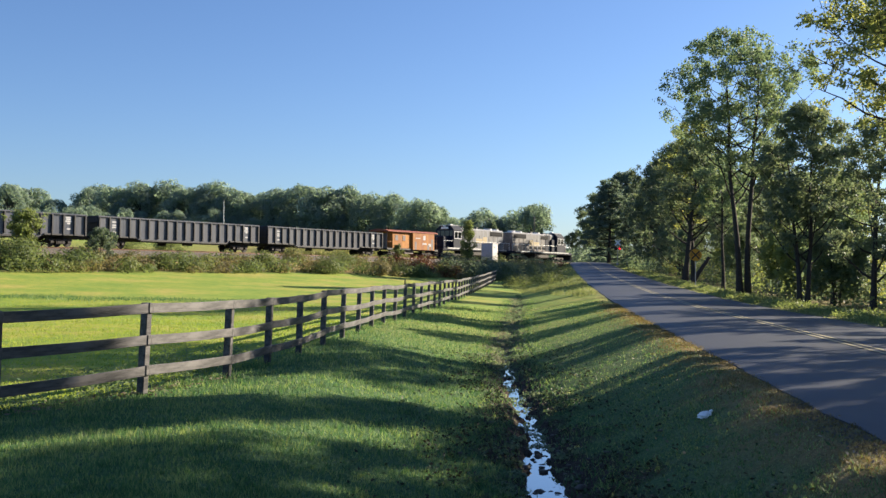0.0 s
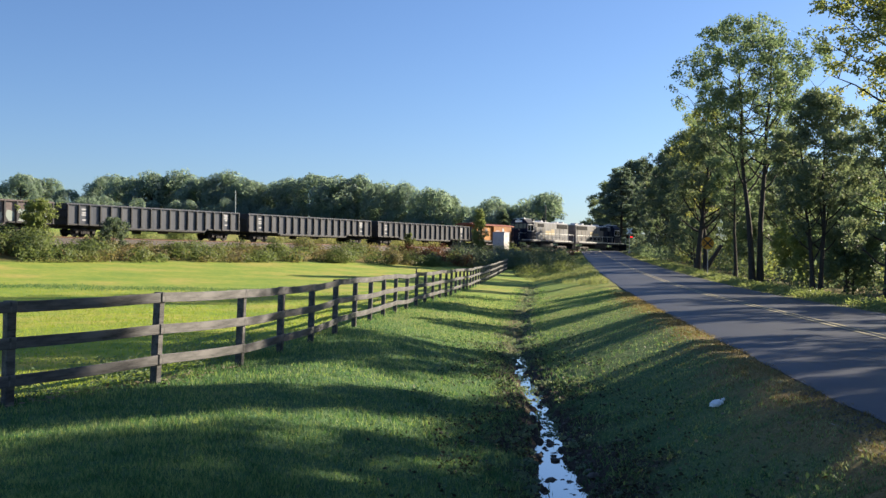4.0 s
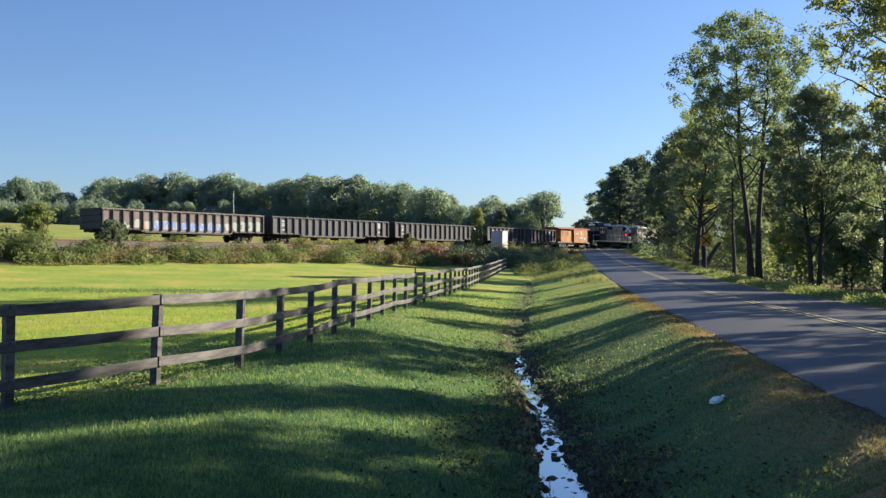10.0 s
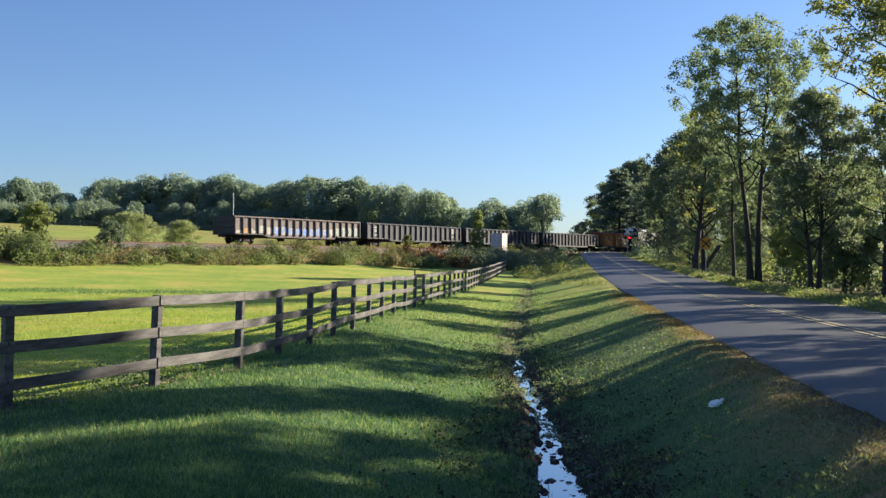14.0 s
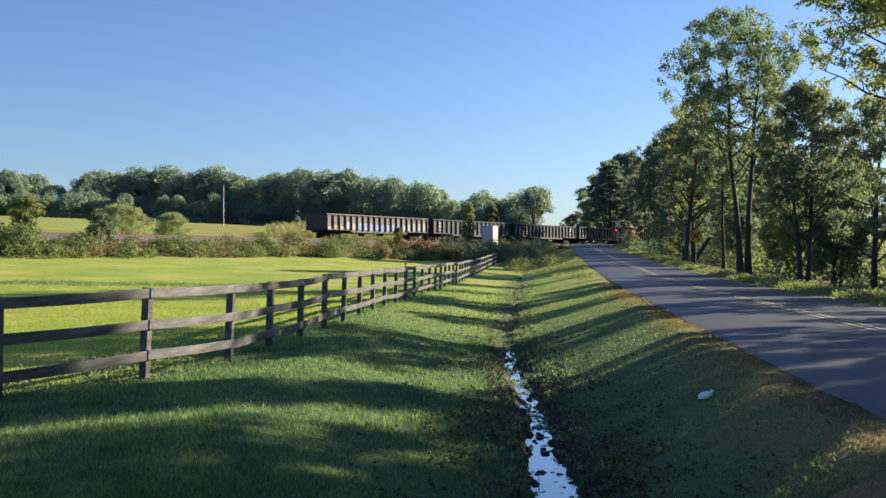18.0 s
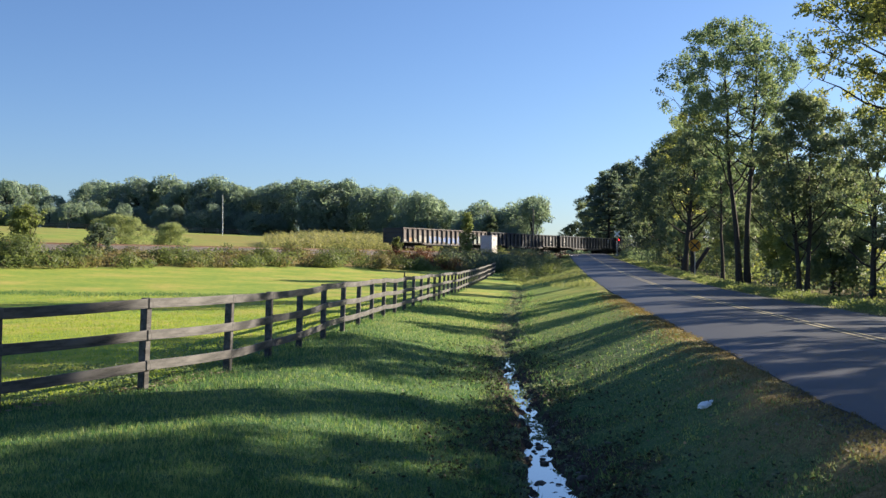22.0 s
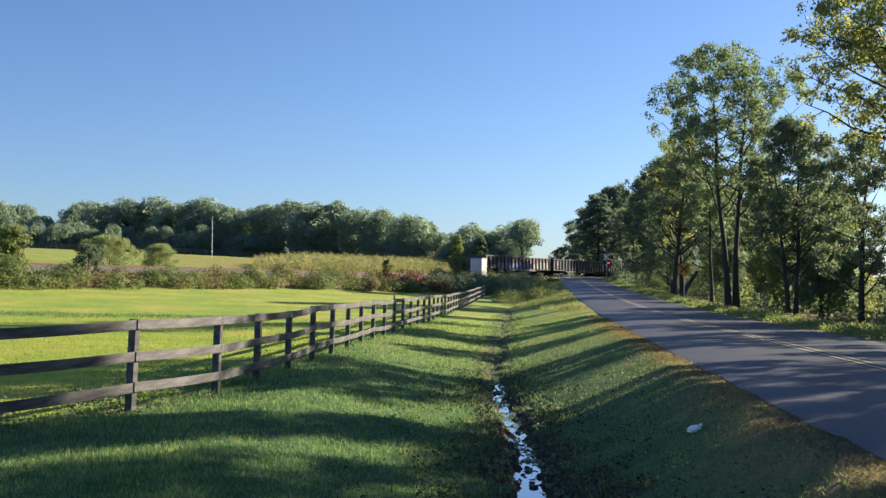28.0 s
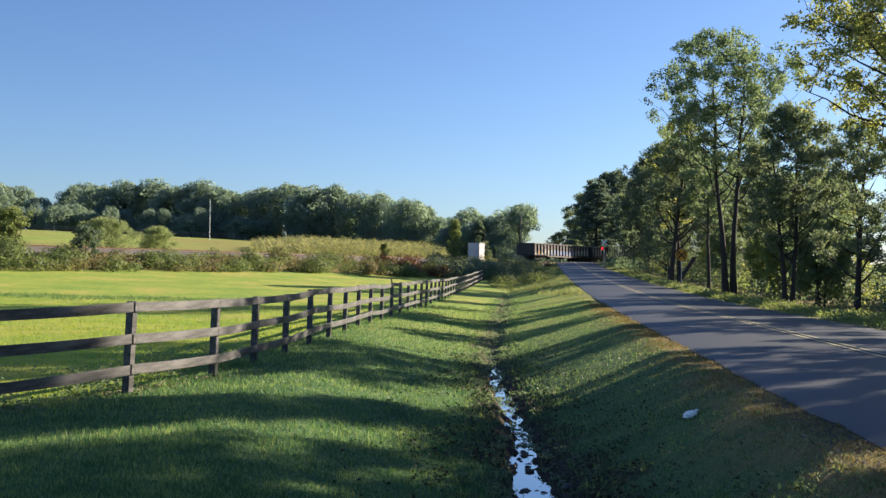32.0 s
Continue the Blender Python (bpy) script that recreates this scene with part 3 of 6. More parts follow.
def grow(rng, height, reach, trunk_r, low=0.3, limbs=16, twigs=8, leaves=60, leaf=0.15, clump=0.36, lean=(0, 0), stems=1, spread=0.35, shape=OVAL, rise=0.3, flat=0.8, sides=7, loose=0.8, width=0.62):
    """Wood and leaves of one tree at the origin: limbs reach up and out to an uneven crown outline, and leafy sprays sit on their twigs."""
    wood, mids, ends, sizes = [], [], [], []
    px, py = [p for p, q in shape], [q for p, q in shape]
    ph = rng.uniform(0, 6.28, 4)

    def edge(z, az):
        g = (z / height - low) / (1 - low)
        lump = 1 + 0.16 * math.sin(2 * az + ph[0] + 3 * g) + 0.13 * math.sin(3 * az + ph[1] - 7 * g) + 0.1 * math.sin(5 * az + ph[2] + 11 * g)
        return reach * float(np.interp(g, px, py)) * lump

    for st in range(stems):
        turn = 2.7 * st + 0.4
        side = np.array([math.cos(turn), math.sin(turn)]) * (0.0 if stems == 1 else spread)
        hh = height * (1 if st == 0 else rng.uniform(0.88, 0.97))
        t = np.linspace(0, 1, 9)
        wob = np.cumsum(rng.normal(0, 0.012 * hh, (9, 2)), 0) * t[:, None]
        fan = 1 + 3.2 * t ** 1.5 * (stems > 1)
        path = np.stack([side[0] * fan + lean[0] * t + wob[:, 0], side[1] * fan + lean[1] * t + wob[:, 1], hh * 0.94 * t], 1)
        path[0, 2] = -0.3
        rad = trunk_r * (1 - 0.88 * t) * (1.25 if stems == 1 else 1.0)
        rad[0] *= 1.35
        wood.append(tube_np(path, rad, sides))
        for i in range(limbs):
            f = low * 0.85 + (0.93 - low * 0.85) * ((i + rng.uniform(0, 1)) / limbs) ** 0.85
            o = np.array([np.interp(f, t, path[:, k]) for k in range(3)])
            az = i * 2.399 + rng.uniform(-0.5, 0.5) + st
            top = min(height * 0.98, o[2] + rise * height * rng.uniform(0.5, 1.3) * (1 - 0.55 * f))
            top = max(top, low * height + 0.02 * height)
            ln = edge(top, az) * rng.uniform(0.6, 0.98)
            end = np.array([lean[0] * top / height + ln * math.cos(az), lean[1] * top / height + ln * math.sin(az), top])
            k = np.linspace(0, 1, 6)
            limb = o + (end - o) * np.stack([k ** 0.85, k ** 0.85, k ** 1.25], 1) + rng.normal(0, 0.02, (6, 3)) * np.linalg.norm(end - o) * k[:, None]
            r0 = max(0.014, np.interp(f, t, rad) * 0.5)
            wood.append(tube_np(limb, r0 * (1 - 0.85 * k), 5))
            size = np.linalg.norm(end - o)
            for w in range(twigs):
                q = rng.uniform(0.25, 1.0) ** 0.7
                b = np.array([np.interp(q, k, limb[:, c]) for c in range(3)])
                e = rng.normal(0, 1, 3) * [1, 1, 0.7] + (end - o) / (size + 0.01) * 0.5 + [0, 0, 0.25]
                e /= np.linalg.norm(e)
                tip = b + e * rng.uniform(0.25, 0.6) * (0.45 * reach + 0.12 * size)
                dx, dy = tip[0] - lean[0] * tip[2] / height, tip[1] - lean[1] * tip[2] / height
                lim, rr = edge(tip[2], math.atan2(dy, dx)), math.hypot(dx, dy)
                if rr > lim:
                    tip[:2] -= np.array([dx, dy]) * (1 - max(lim, 0.3) / rr)
                tip[2] = min(tip[2], height * 0.99)
                wood.append(tube_np(np.stack([b, (b + tip) / 2 + rng.normal(0, 0.04, 3), tip]), [r0 * 0.3, r0 * 0.18, 0.006], 3))
                mids.append((b + tip) / 2)
                ends.append(tip)
                sizes.append(rng.uniform(0.6, 1.2))
        mids.append(path[-2])
        ends.append(path[-1])
        sizes.append(1.0)
    cs, outs = [], []
    for m, c, z in zip(mids, ends, sizes):
        n = max(5, int(leaves * z * z))
        g = rng.normal(size=(n, 3))
        g /= np.linalg.norm(g, axis=1)[:, None]
        outs.append(g)
        along = m + (c - m) * rng.uniform(0.3, 1.08, (n, 1))
        cs.append(along + g * (rng.uniform(0.05, 1, (n, 1)) ** 0.55) * clump * z * [1, 1, flat])
    lv = leaf_quads(np.concatenate(cs), leaf, leaf * width, rng, facing=np.concatenate(outs) + [0, 0, 0.25], loose=loose)
    return joined(wood), lv


def billow(rng, height, reach, trunk_r, low=0.1, lobes=70, leaves=200, leaf=0.36, lobe=1.5, shape=ROUND, loose=0.32):
    """A broad rounded tree seen from afar: a trunk, limbs and many leafy lobes that bulge out of the crown."""
    t = np.linspace(0, 1, 7)
    path = np.stack([np.cumsum(rng.normal(0, 0.1, 7)), np.cumsum(rng.normal(0, 0.1, 7)), height * 0.85 * t], 1)
    path[0] = (0, 0, -0.4)
    wood = [tube_np(path, trunk_r * (1 - 0.85 * t), 6)]
    px, py = [p for p, q in shape], [q for p, q in shape]
    ph = rng.uniform(0, 6.28, 3)
    cs, outs = [], []
    for i in range(lobes):
        g = ((i + rng.uniform(0, 1)) / lobes) ** 0.9
        az = i * 2.399 + rng.uniform(-0.6, 0.6)
        z = height * (low + (1 - low) * g * 0.93)
        r = reach * float(np.interp(g, px, py)) * (1 + 0.18 * math.sin(2 * az + ph[0]) + 0.12 * math.sin(3 * az + ph[1] + 5 * g)) * rng.uniform(0.62, 1.0)
        c = np.array([r * math.cos(az), r * math.sin(az), z])
        size = lobe * rng.uniform(0.65, 1.25)
        if i % 3 == 0:
            o = np.array([np.interp(max(0.1, g * 0.7), t, path[:, k]) for k in range(3)])
            wood.append(tube_np(np.stack([o, (o + c) / 2 + [0, 0, 0.3], c]), [trunk_r * 0.35, trunk_r * 0.22, 0.03], 4))
        n = int(leaves * (size / lobe) ** 2)
        d = rng.normal(size=(n, 3))
        d /= np.linalg.norm(d, axis=1)[:, None]
        outs.append(d)
        bump = 1 + 0.16 * np.sin(4.3 * d[:, :1] + i) * np.sin(4.7 * d[:, 1:2] + 2 * i) + 0.12 * np.sin(7 * d[:, 2:] + 3 * d[:, :1] + i)
        cs.append(c + d * size * bump * rng.uniform(0.8, 1.05, (n, 1)) * [1, 1, 0.8])
    lv = leaf_quads(np.concatenate(cs), leaf, leaf * 0.66, rng, facing=np.concatenate(outs) + [0, 0, 0.15], loose=loose)
    return joined(wood), lv


def tree(name, label, at, wood, leaves, leaf_material, group="", rz=0.0, size=1.0, crown="crown"):
    ob = tagged(new(name), label, "tree", group)
    x, y = at
    ob.matrix_basis = pose(x, y, float(land_z(x, y)) - 0.05, rz=rz) @ Matrix.Scale(size, 4)
    part("trunk", mesh_np("trunk", *wood, BARK, True), None, ob)
    part(crown, mesh_np(crown, *leaves, leaf_material), None, ob)
    return ob


def copy_tree(ob, x, y, rz, size, sz=None):
    c = copy_thing(ob, pose(x, y, float(land_z(x, y)) - 0.1, rz=rz))
    c.scale = (size, size, sz or size)
    return c


def roadside_trees():
    R = np.random.default_rng
    # the tall two-stemmed tree beside the road, and those next to it
    tree("tall_tree", "tall two-stemmed green tree with an open crown beside the road", (18.6, 60.0), *grow(R(11), 16.0, 4.8, 0.2, 0.42, 26, 7, 86, 0.165, 0.46, lean=(-0.7, 0), stems=2, spread=0.26, shape=VASE, rise=0.34), LEAF_GREEN)
    tree("roadside_tree", "leafy green tree leaning at the wood's edge", (18.5, 50.0), *grow(R(12), 10.4, 2.7, 0.13, 0.2, 24, 7, 96, 0.15, 0.4, lean=(0.3, 0.5), stems=2, spread=0.2, rise=0.3), LEAF_WOOD)
    tree("roadside_tree", "slender tree with yellowing leaves at the wood's edge", (18.9, 43.0), *grow(R(13), 8.6, 2.6, 0.12, 0.16, 24, 8, 80, 0.13, 0.34), LEAF_WOOD)
    tree("overhanging_tree", "broad tree with sunlit yellowing leaves overhanging the road", (17.7, 32.6), *grow(R(14), 12.8, 4.7, 0.24, 0.5, 54, 10, 84, 0.125, 0.38, lean=(-0.9, 0.2), shape=ROUND, rise=0.2), LEAF_GOLD)
    tree("roadside_tree", "thin dark-stemmed tree on the grass verge", (19.9, 69.0), *grow(R(15), 9.6, 2.2, 0.11, 0.5, 18, 8, 70, 0.16, 0.4), LEAF_GREEN)
    tree("roadside_tree", "dark green tree with a stout leaning trunk", (21.7, 87.0), *grow(R(16), 12.4, 4.2, 0.22, 0.26, 26, 9, 80, 0.2, 0.5, lean=(1.0, 0)), LEAF_WOOD)
    tree("roadside_tree", "tree with a yellowish thinning top", (24.3, 94.0), *grow(R(17), 15.4, 3.6, 0.18, 0.28, 26, 9, 62, 0.2, 0.48, rise=0.34), LEAF_GOLD)
    tree("roadside_tree", "dense dark green tree shading the road", (31.2, 127.0), *grow(R(18), 17.0, 5.5, 0.28, 0.22, 28, 9, 80, 0.27, 0.68), LEAF_WOOD)
    tree("roadside_tree", "dense dark green tree shading the road", (34.2, 138.0), *grow(R(21), 17.4, 4.4, 0.28, 0.34, 26, 9, 80, 0.28, 0.7), LEAF_WOOD)
    tree("roadside_tree", "broad dark green tree near the crossing", (31.2, 134.0), *grow(R(22), 15.8, 4.6, 0.26, 0.3, 28, 9, 80, 0.27, 0.66, shape=ROUND), LEAF_DARK)
    tree("roadside_tree", "broad dark green tree near the crossing", (33.2, 147.0), *grow(R(23), 16.4, 5.2, 0.28, 0.16, 28, 9, 80, 0.3, 0.72, shape=ROUND), LEAF_DARK)
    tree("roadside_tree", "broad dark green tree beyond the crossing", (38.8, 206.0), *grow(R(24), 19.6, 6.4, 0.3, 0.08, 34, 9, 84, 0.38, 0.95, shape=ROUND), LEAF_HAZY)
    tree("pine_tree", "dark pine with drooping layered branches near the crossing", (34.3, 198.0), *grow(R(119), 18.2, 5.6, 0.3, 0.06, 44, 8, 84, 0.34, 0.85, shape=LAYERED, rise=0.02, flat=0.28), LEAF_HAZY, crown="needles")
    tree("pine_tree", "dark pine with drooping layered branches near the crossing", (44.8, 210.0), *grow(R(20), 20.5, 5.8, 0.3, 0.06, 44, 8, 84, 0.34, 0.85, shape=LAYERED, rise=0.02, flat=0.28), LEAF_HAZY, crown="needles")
    # further trees of the wood, in shared shapes
    kinds = [
        tree("woodland_tree", "green woodland tree behind the roadside trees", (38.0, 44.0), *grow(R(31), 11.0, 3.8, 0.2, 0.2, 22, 7, 75, 0.24, 0.6), LEAF_GREEN, "trees of the roadside wood"),
        tree("woodland_tree", "dark green woodland tree behind the roadside trees", (30.0, 88.0), *grow(R(32), 12.0, 4.3, 0.22, 0.16, 24, 7, 85, 0.25, 0.68, shape=ROUND), LEAF_WOOD, "trees of the roadside wood"),
        tree("woodland_tree", "yellow-green woodland tree behind the roadside trees", (29.5, 48.0), *grow(R(33), 8.5, 3.2, 0.15, 0.18, 20, 7, 70, 0.2, 0.5), LEAF_GOLD, "trees of the roadside wood"),
    ]
    rng = random.Random(8)
    places = [(33, 112, 1, 0.95), (35, 124, 1, 1.0), (35, 138, 1, 1.1),
              (22.8, 57, 0, 0.72), (27.5, 66, 2, 0.85), (34, 58, 1, 0.9), (25.5, 38.5, 2, 0.8), (40, 126, 1, 0.85), (28.4, 116, 1, 0.62), (30.2, 124, 1, 0.6), (27.0, 109, 0, 0.5),
              # beside the road, further back: out of view, they shade the near lawn
              (20.5, 5.5, 0, 1.0), (17.5, -4, 2, 1.2), (23.5, 10, 0, 0.85), (28.5, 17, 1, 1.0),
              (19.5, 9.5, 1, 1.15), (22, 2, 1, 1.3),
              # deeper in the wood
              (39, 106, 1, 1.0), (47, 112, 1, 1.0),
              # closing the wood towards the crossing
              (34.5, 158, 1, 1.05), (36.5, 166, 1, 1.2), (39, 158, 1, 0.95), (42, 169, 1, 1.15),
              # round the crossing and beyond it
              (44.5, 190.5, 1, 0.95), (43.8, 185.8, 1, 1.0), (43.5, 256, 1, 1.15), (39.2, 262, 1, 0.75), (34.6, 255, 1, 0.8), (41.5, 262, 1, 1.3), (44, 262, 1, 1.1), (48, 190, 1, 1.25), (51, 178, 0, 0.9), (57, 188, 1, 1.0), (58, 174, 1, 1.2), (64, 198, 1, 1.3), (54, 163, 0, 0.9), (47, 155, 1, 0.9),
              (37.6, 230, 1, 1.35), (45, 226, 1, 1.5), (40.5, 246, 0, 1.4), (30, 285, 1, 0.6), (46, 290, 1, 1.3)]
    for x, y, k, s in places:
        copy_tree(kinds[k], x, y, rng.uniform(0, 360), s * rng.uniform(0.95, 1.05))
    for i in range(4):  # slender young trees between the trunks
        y = 46 + 15 * i + rng.uniform(-3, 3)
        copy_tree(kinds[rng.choice((0, 1, 2))], 3.04 + 0.1156 * y + ROAD_W + rng.uniform(8, 14), y, rng.uniform(0, 360), rng.uniform(0.34, 0.44), rng.uniform(0.55, 0.75))
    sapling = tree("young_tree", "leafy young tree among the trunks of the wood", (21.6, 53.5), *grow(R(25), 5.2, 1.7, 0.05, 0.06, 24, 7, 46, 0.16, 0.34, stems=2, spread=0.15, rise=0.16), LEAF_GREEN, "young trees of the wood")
    # paler leaves than its neighbour: sunlight between the trunks, put into the colour
    bright = tree("young_tree", "yellow-green young tree among the trunks, sunlight put into its leaf colour", (22.6, 62.0), *grow(R(26), 4.6, 1.7, 0.05, 0.06, 22, 7, 42, 0.16, 0.34, stems=2, spread=0.15, rise=0.16), LEAF_PALE, "young trees of the wood")
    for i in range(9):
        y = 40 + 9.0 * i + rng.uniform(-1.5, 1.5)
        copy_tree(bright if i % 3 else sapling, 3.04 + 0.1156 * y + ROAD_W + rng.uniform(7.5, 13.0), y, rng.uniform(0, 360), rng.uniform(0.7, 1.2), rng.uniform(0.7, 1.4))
    # unseen trees, added so their crowns and gaps shape shadows on lawn and road
    tree("roadside_tree", "tall slim green tree at the wood's edge", (21.9, 27.4), *grow(R(34), 15.6, 1.9, 0.14, 0.58, 30, 7, 74, 0.2, 0.44, shape=VASE), LEAF_GREEN)
    tree("roadside_tree", "low bushy tree at the wood's edge", (20.2, 24.2), *grow(R(40), 8.4, 2.0, 0.1, 0.24, 14, 8, 74, 0.17, 0.4, shape=ROUND), LEAF_GREEN)
    tree("roadside_tree", "low bushy tree at the wood's edge", (19.5, 26.2), *grow(R(39), 9.4, 2.0, 0.12, 0.3, 13, 8, 78, 0.17, 0.4, shape=ROUND), LEAF_WOOD)
    tree("roadside_tree", "dense green tree at the wood's edge", (21.5, 22.2), *grow(R(36), 13.6, 2.8, 0.16, 0.4, 28, 8, 90, 0.2, 0.52, shape=ROUND), LEAF_GREEN)
    tree("roadside_tree", "dense green tree at the wood's edge", (22.0, 16.4), *grow(R(37), 12.6, 2.2, 0.16, 0.26, 24, 8, 64, 0.2, 0.5, shape=ROUND), LEAF_WOOD)
    tree("roadside_tree", "leafy low-branched tree beside the road", (18.6, 13.6), *grow(R(38), 10.5, 2.6, 0.16, 0.12, 26, 8, 70, 0.2, 0.5, shape=ROUND), LEAF_WOOD)
    tree("woodland_tree", "tall bare-stemmed tree inside the wood", (31.0, 17.0), *grow(R(35), 16.5, 4.0, 0.22, 0.55, 24, 6, 60, 0.24, 0.6, shape=ROUND), LEAF_GREEN)
    copy_tree(kinds[2], 17.2, 18.5, 40, 0.5, 1.12)
    copy_tree(kinds[2], 20.2, 36.0, 140, 0.62, 0.9)
    tree("roadside_tree", "thin open-crowned tree at the wood's edge", (24.2, 34.6), *grow(R(41), 8.6, 3.2, 0.11, 0.2, 15, 7, 62, 0.17, 0.36, shape=OVAL), LEAF_GREEN)


roadside_trees()


def mounds(name, label, category, spots, mat, seed, leaf, per=60, stems=True):
    """Brush as leaves round many small mounds: x, y, radius, height."""
    rng = np.random.default_rng(seed)
    cs, outs = [], []
    for x, y, r, h in spots:
        z = float(land_z(x, y))
        n = max(8, int(per * r * max(h, 0.5)))
        g = rng.normal(size=(n, 3))
        g /= np.linalg.norm(g, axis=1)[:, None]
        outs.append(g)
        g = g * rng.uniform(0.25, 1.0, (n, 1)) ** 0.4 * np.array([r, r, h * 0.55])
        g[:, 2] += h * 0.5
        g[:, 2] = np.maximum(g[:, 2], 0.03)
        cs.append(g + [x, y, z])
    v, f = leaf_quads(np.concatenate(cs), leaf, leaf * 0.6, rng, facing=np.concatenate(outs) + [0, 0, 0.4], loose=0.45)
    return tagged(new(name, mesh_np(name, v, f, mat)), label, category, kind="stuff")


def far_trees():
    R = np.random.default_rng
    kinds, tall = [], (14.0, 15.0, 13.0, 14.0, 14.5, 13.5)
    for i, (sd, rc, lb, lobe) in enumerate(((41, 6.0, 44, 2.1), (42, 6.8, 54, 1.9), (43, 5.4, 34, 2.3), (44, 6.6, 64, 1.6), (45, 5.2, 40, 2.2), (46, 7.2, 60, 1.8))):
        kinds.append(tree("far_tree", "rounded green tree of the distant wood", (-128 + 25 * i, 304), *billow(R(sd), tall[i], rc, 0.3, 0.05, lb, int(88 * lobe ** 2), 0.46, lobe, shape=(ROUND, OVAL, ROUND)[i % 3]), LEAF_FAR_HAZE, "distant wood"))
    rng = random.Random(3)
    # bearing (x over y), distance, height of the top over the eye level as a slope
    rows = [(-0.462, 300, .076), (-0.43, 296, .088), (-0.405, 305, .078), (-0.385, 292, .07), (-0.35, 296, .078), (-0.322, 290, .085), (-0.298, 288, .084), (-0.272, 290, .084), (-0.25, 282, .08),
            (-0.226, 284, .085), (-0.203, 280, .083), (-0.18, 282, .078), (-0.158, 276, .081), (-0.135, 272, .085), (-0.112, 268, .082), (-0.09, 270, .084), (-0.068, 262, .079), (-0.046, 258, .077), (-0.016, 250, .070), (0.0, 252, .066),
            (0.02, 246, .054), (0.046, 236, .062), (0.066, 236, .055), (0.082, 232, .058)]
    for q, y, top in rows:
        x = q * y
        h = 1.9 + top * y - float(land_z(x, y))
        k = rng.randrange(6)
        s = h / tall[k] * 0.99
        copy_tree(kinds[k], x, y, rng.uniform(0, 360), max(s, 0.8) * rng.uniform(0.85, 1.15), s * rng.uniform(0.93, 1.05))
    for i in range(30):  # a lower front edge
        q = -0.46 + 0.0185 * i + rng.uniform(-0.006, 0.006)
        y = 272 - 45 * max(0, (q + 0.1) / 0.2) * (q > -0.1) + rng.uniform(-8, 4)
        copy_tree(kinds[rng.randrange(6)], q * y, y, rng.uniform(0, 360), rng.uniform(0.42, 0.66), rng.uniform(0.36, 0.58))
    for i in range(15):  # the wood beyond the clearing on the road's other side
        x, y = 66 + 4.0 * (i % 4) + 2.2 * i, 40 + 11.5 * i + rng.uniform(-3, 3)
        copy_tree(kinds[rng.randrange(6)], x, y, rng.uniform(0, 360), rng.uniform(0.55, 0.8))
    edge = []  # bushes that close the wood's foot
    for i in range(210):
        q = rng.uniform(-0.47, 0.1)
        y = (274 if q < -0.1 else 274 - 200 * (q + 0.1)) + rng.uniform(-4, 14)
        edge.append((q * y, y, rng.uniform(2.2, 4.4), rng.uniform(3.5, 7.0)))
    mounds("wood_edge_bushes", "dark green bushes along the foot of the distant wood", "bushes", edge, LEAF_FAR_HAZE, 49, 0.42, 26)
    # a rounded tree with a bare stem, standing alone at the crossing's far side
    tree("lone_tree", "umbrella-shaped dark tree behind the crossing", (21.0, 213), *billow(R(47), 13.2, 3.6, 0.2, 0.6, 46, 190, 0.34, 1.25), LEAF_FAR_HAZE)
    tree("far_conifer", "dark bushy conifer behind the track", (11.1, 204), *grow(R(48), 8.2, 3.0, 0.2, 0.06, 30, 6, 50, 0.34, 0.6, shape=CONE, rise=0.03, flat=0.5), LEAF_DARK, crown="needles")


far_trees()


# ---- brush, maize and grass ----
def along_track(s, d):
    p = np.array([0.0, 136.3]) + U * s - V * d
    return float(p[0]), float(p[1])


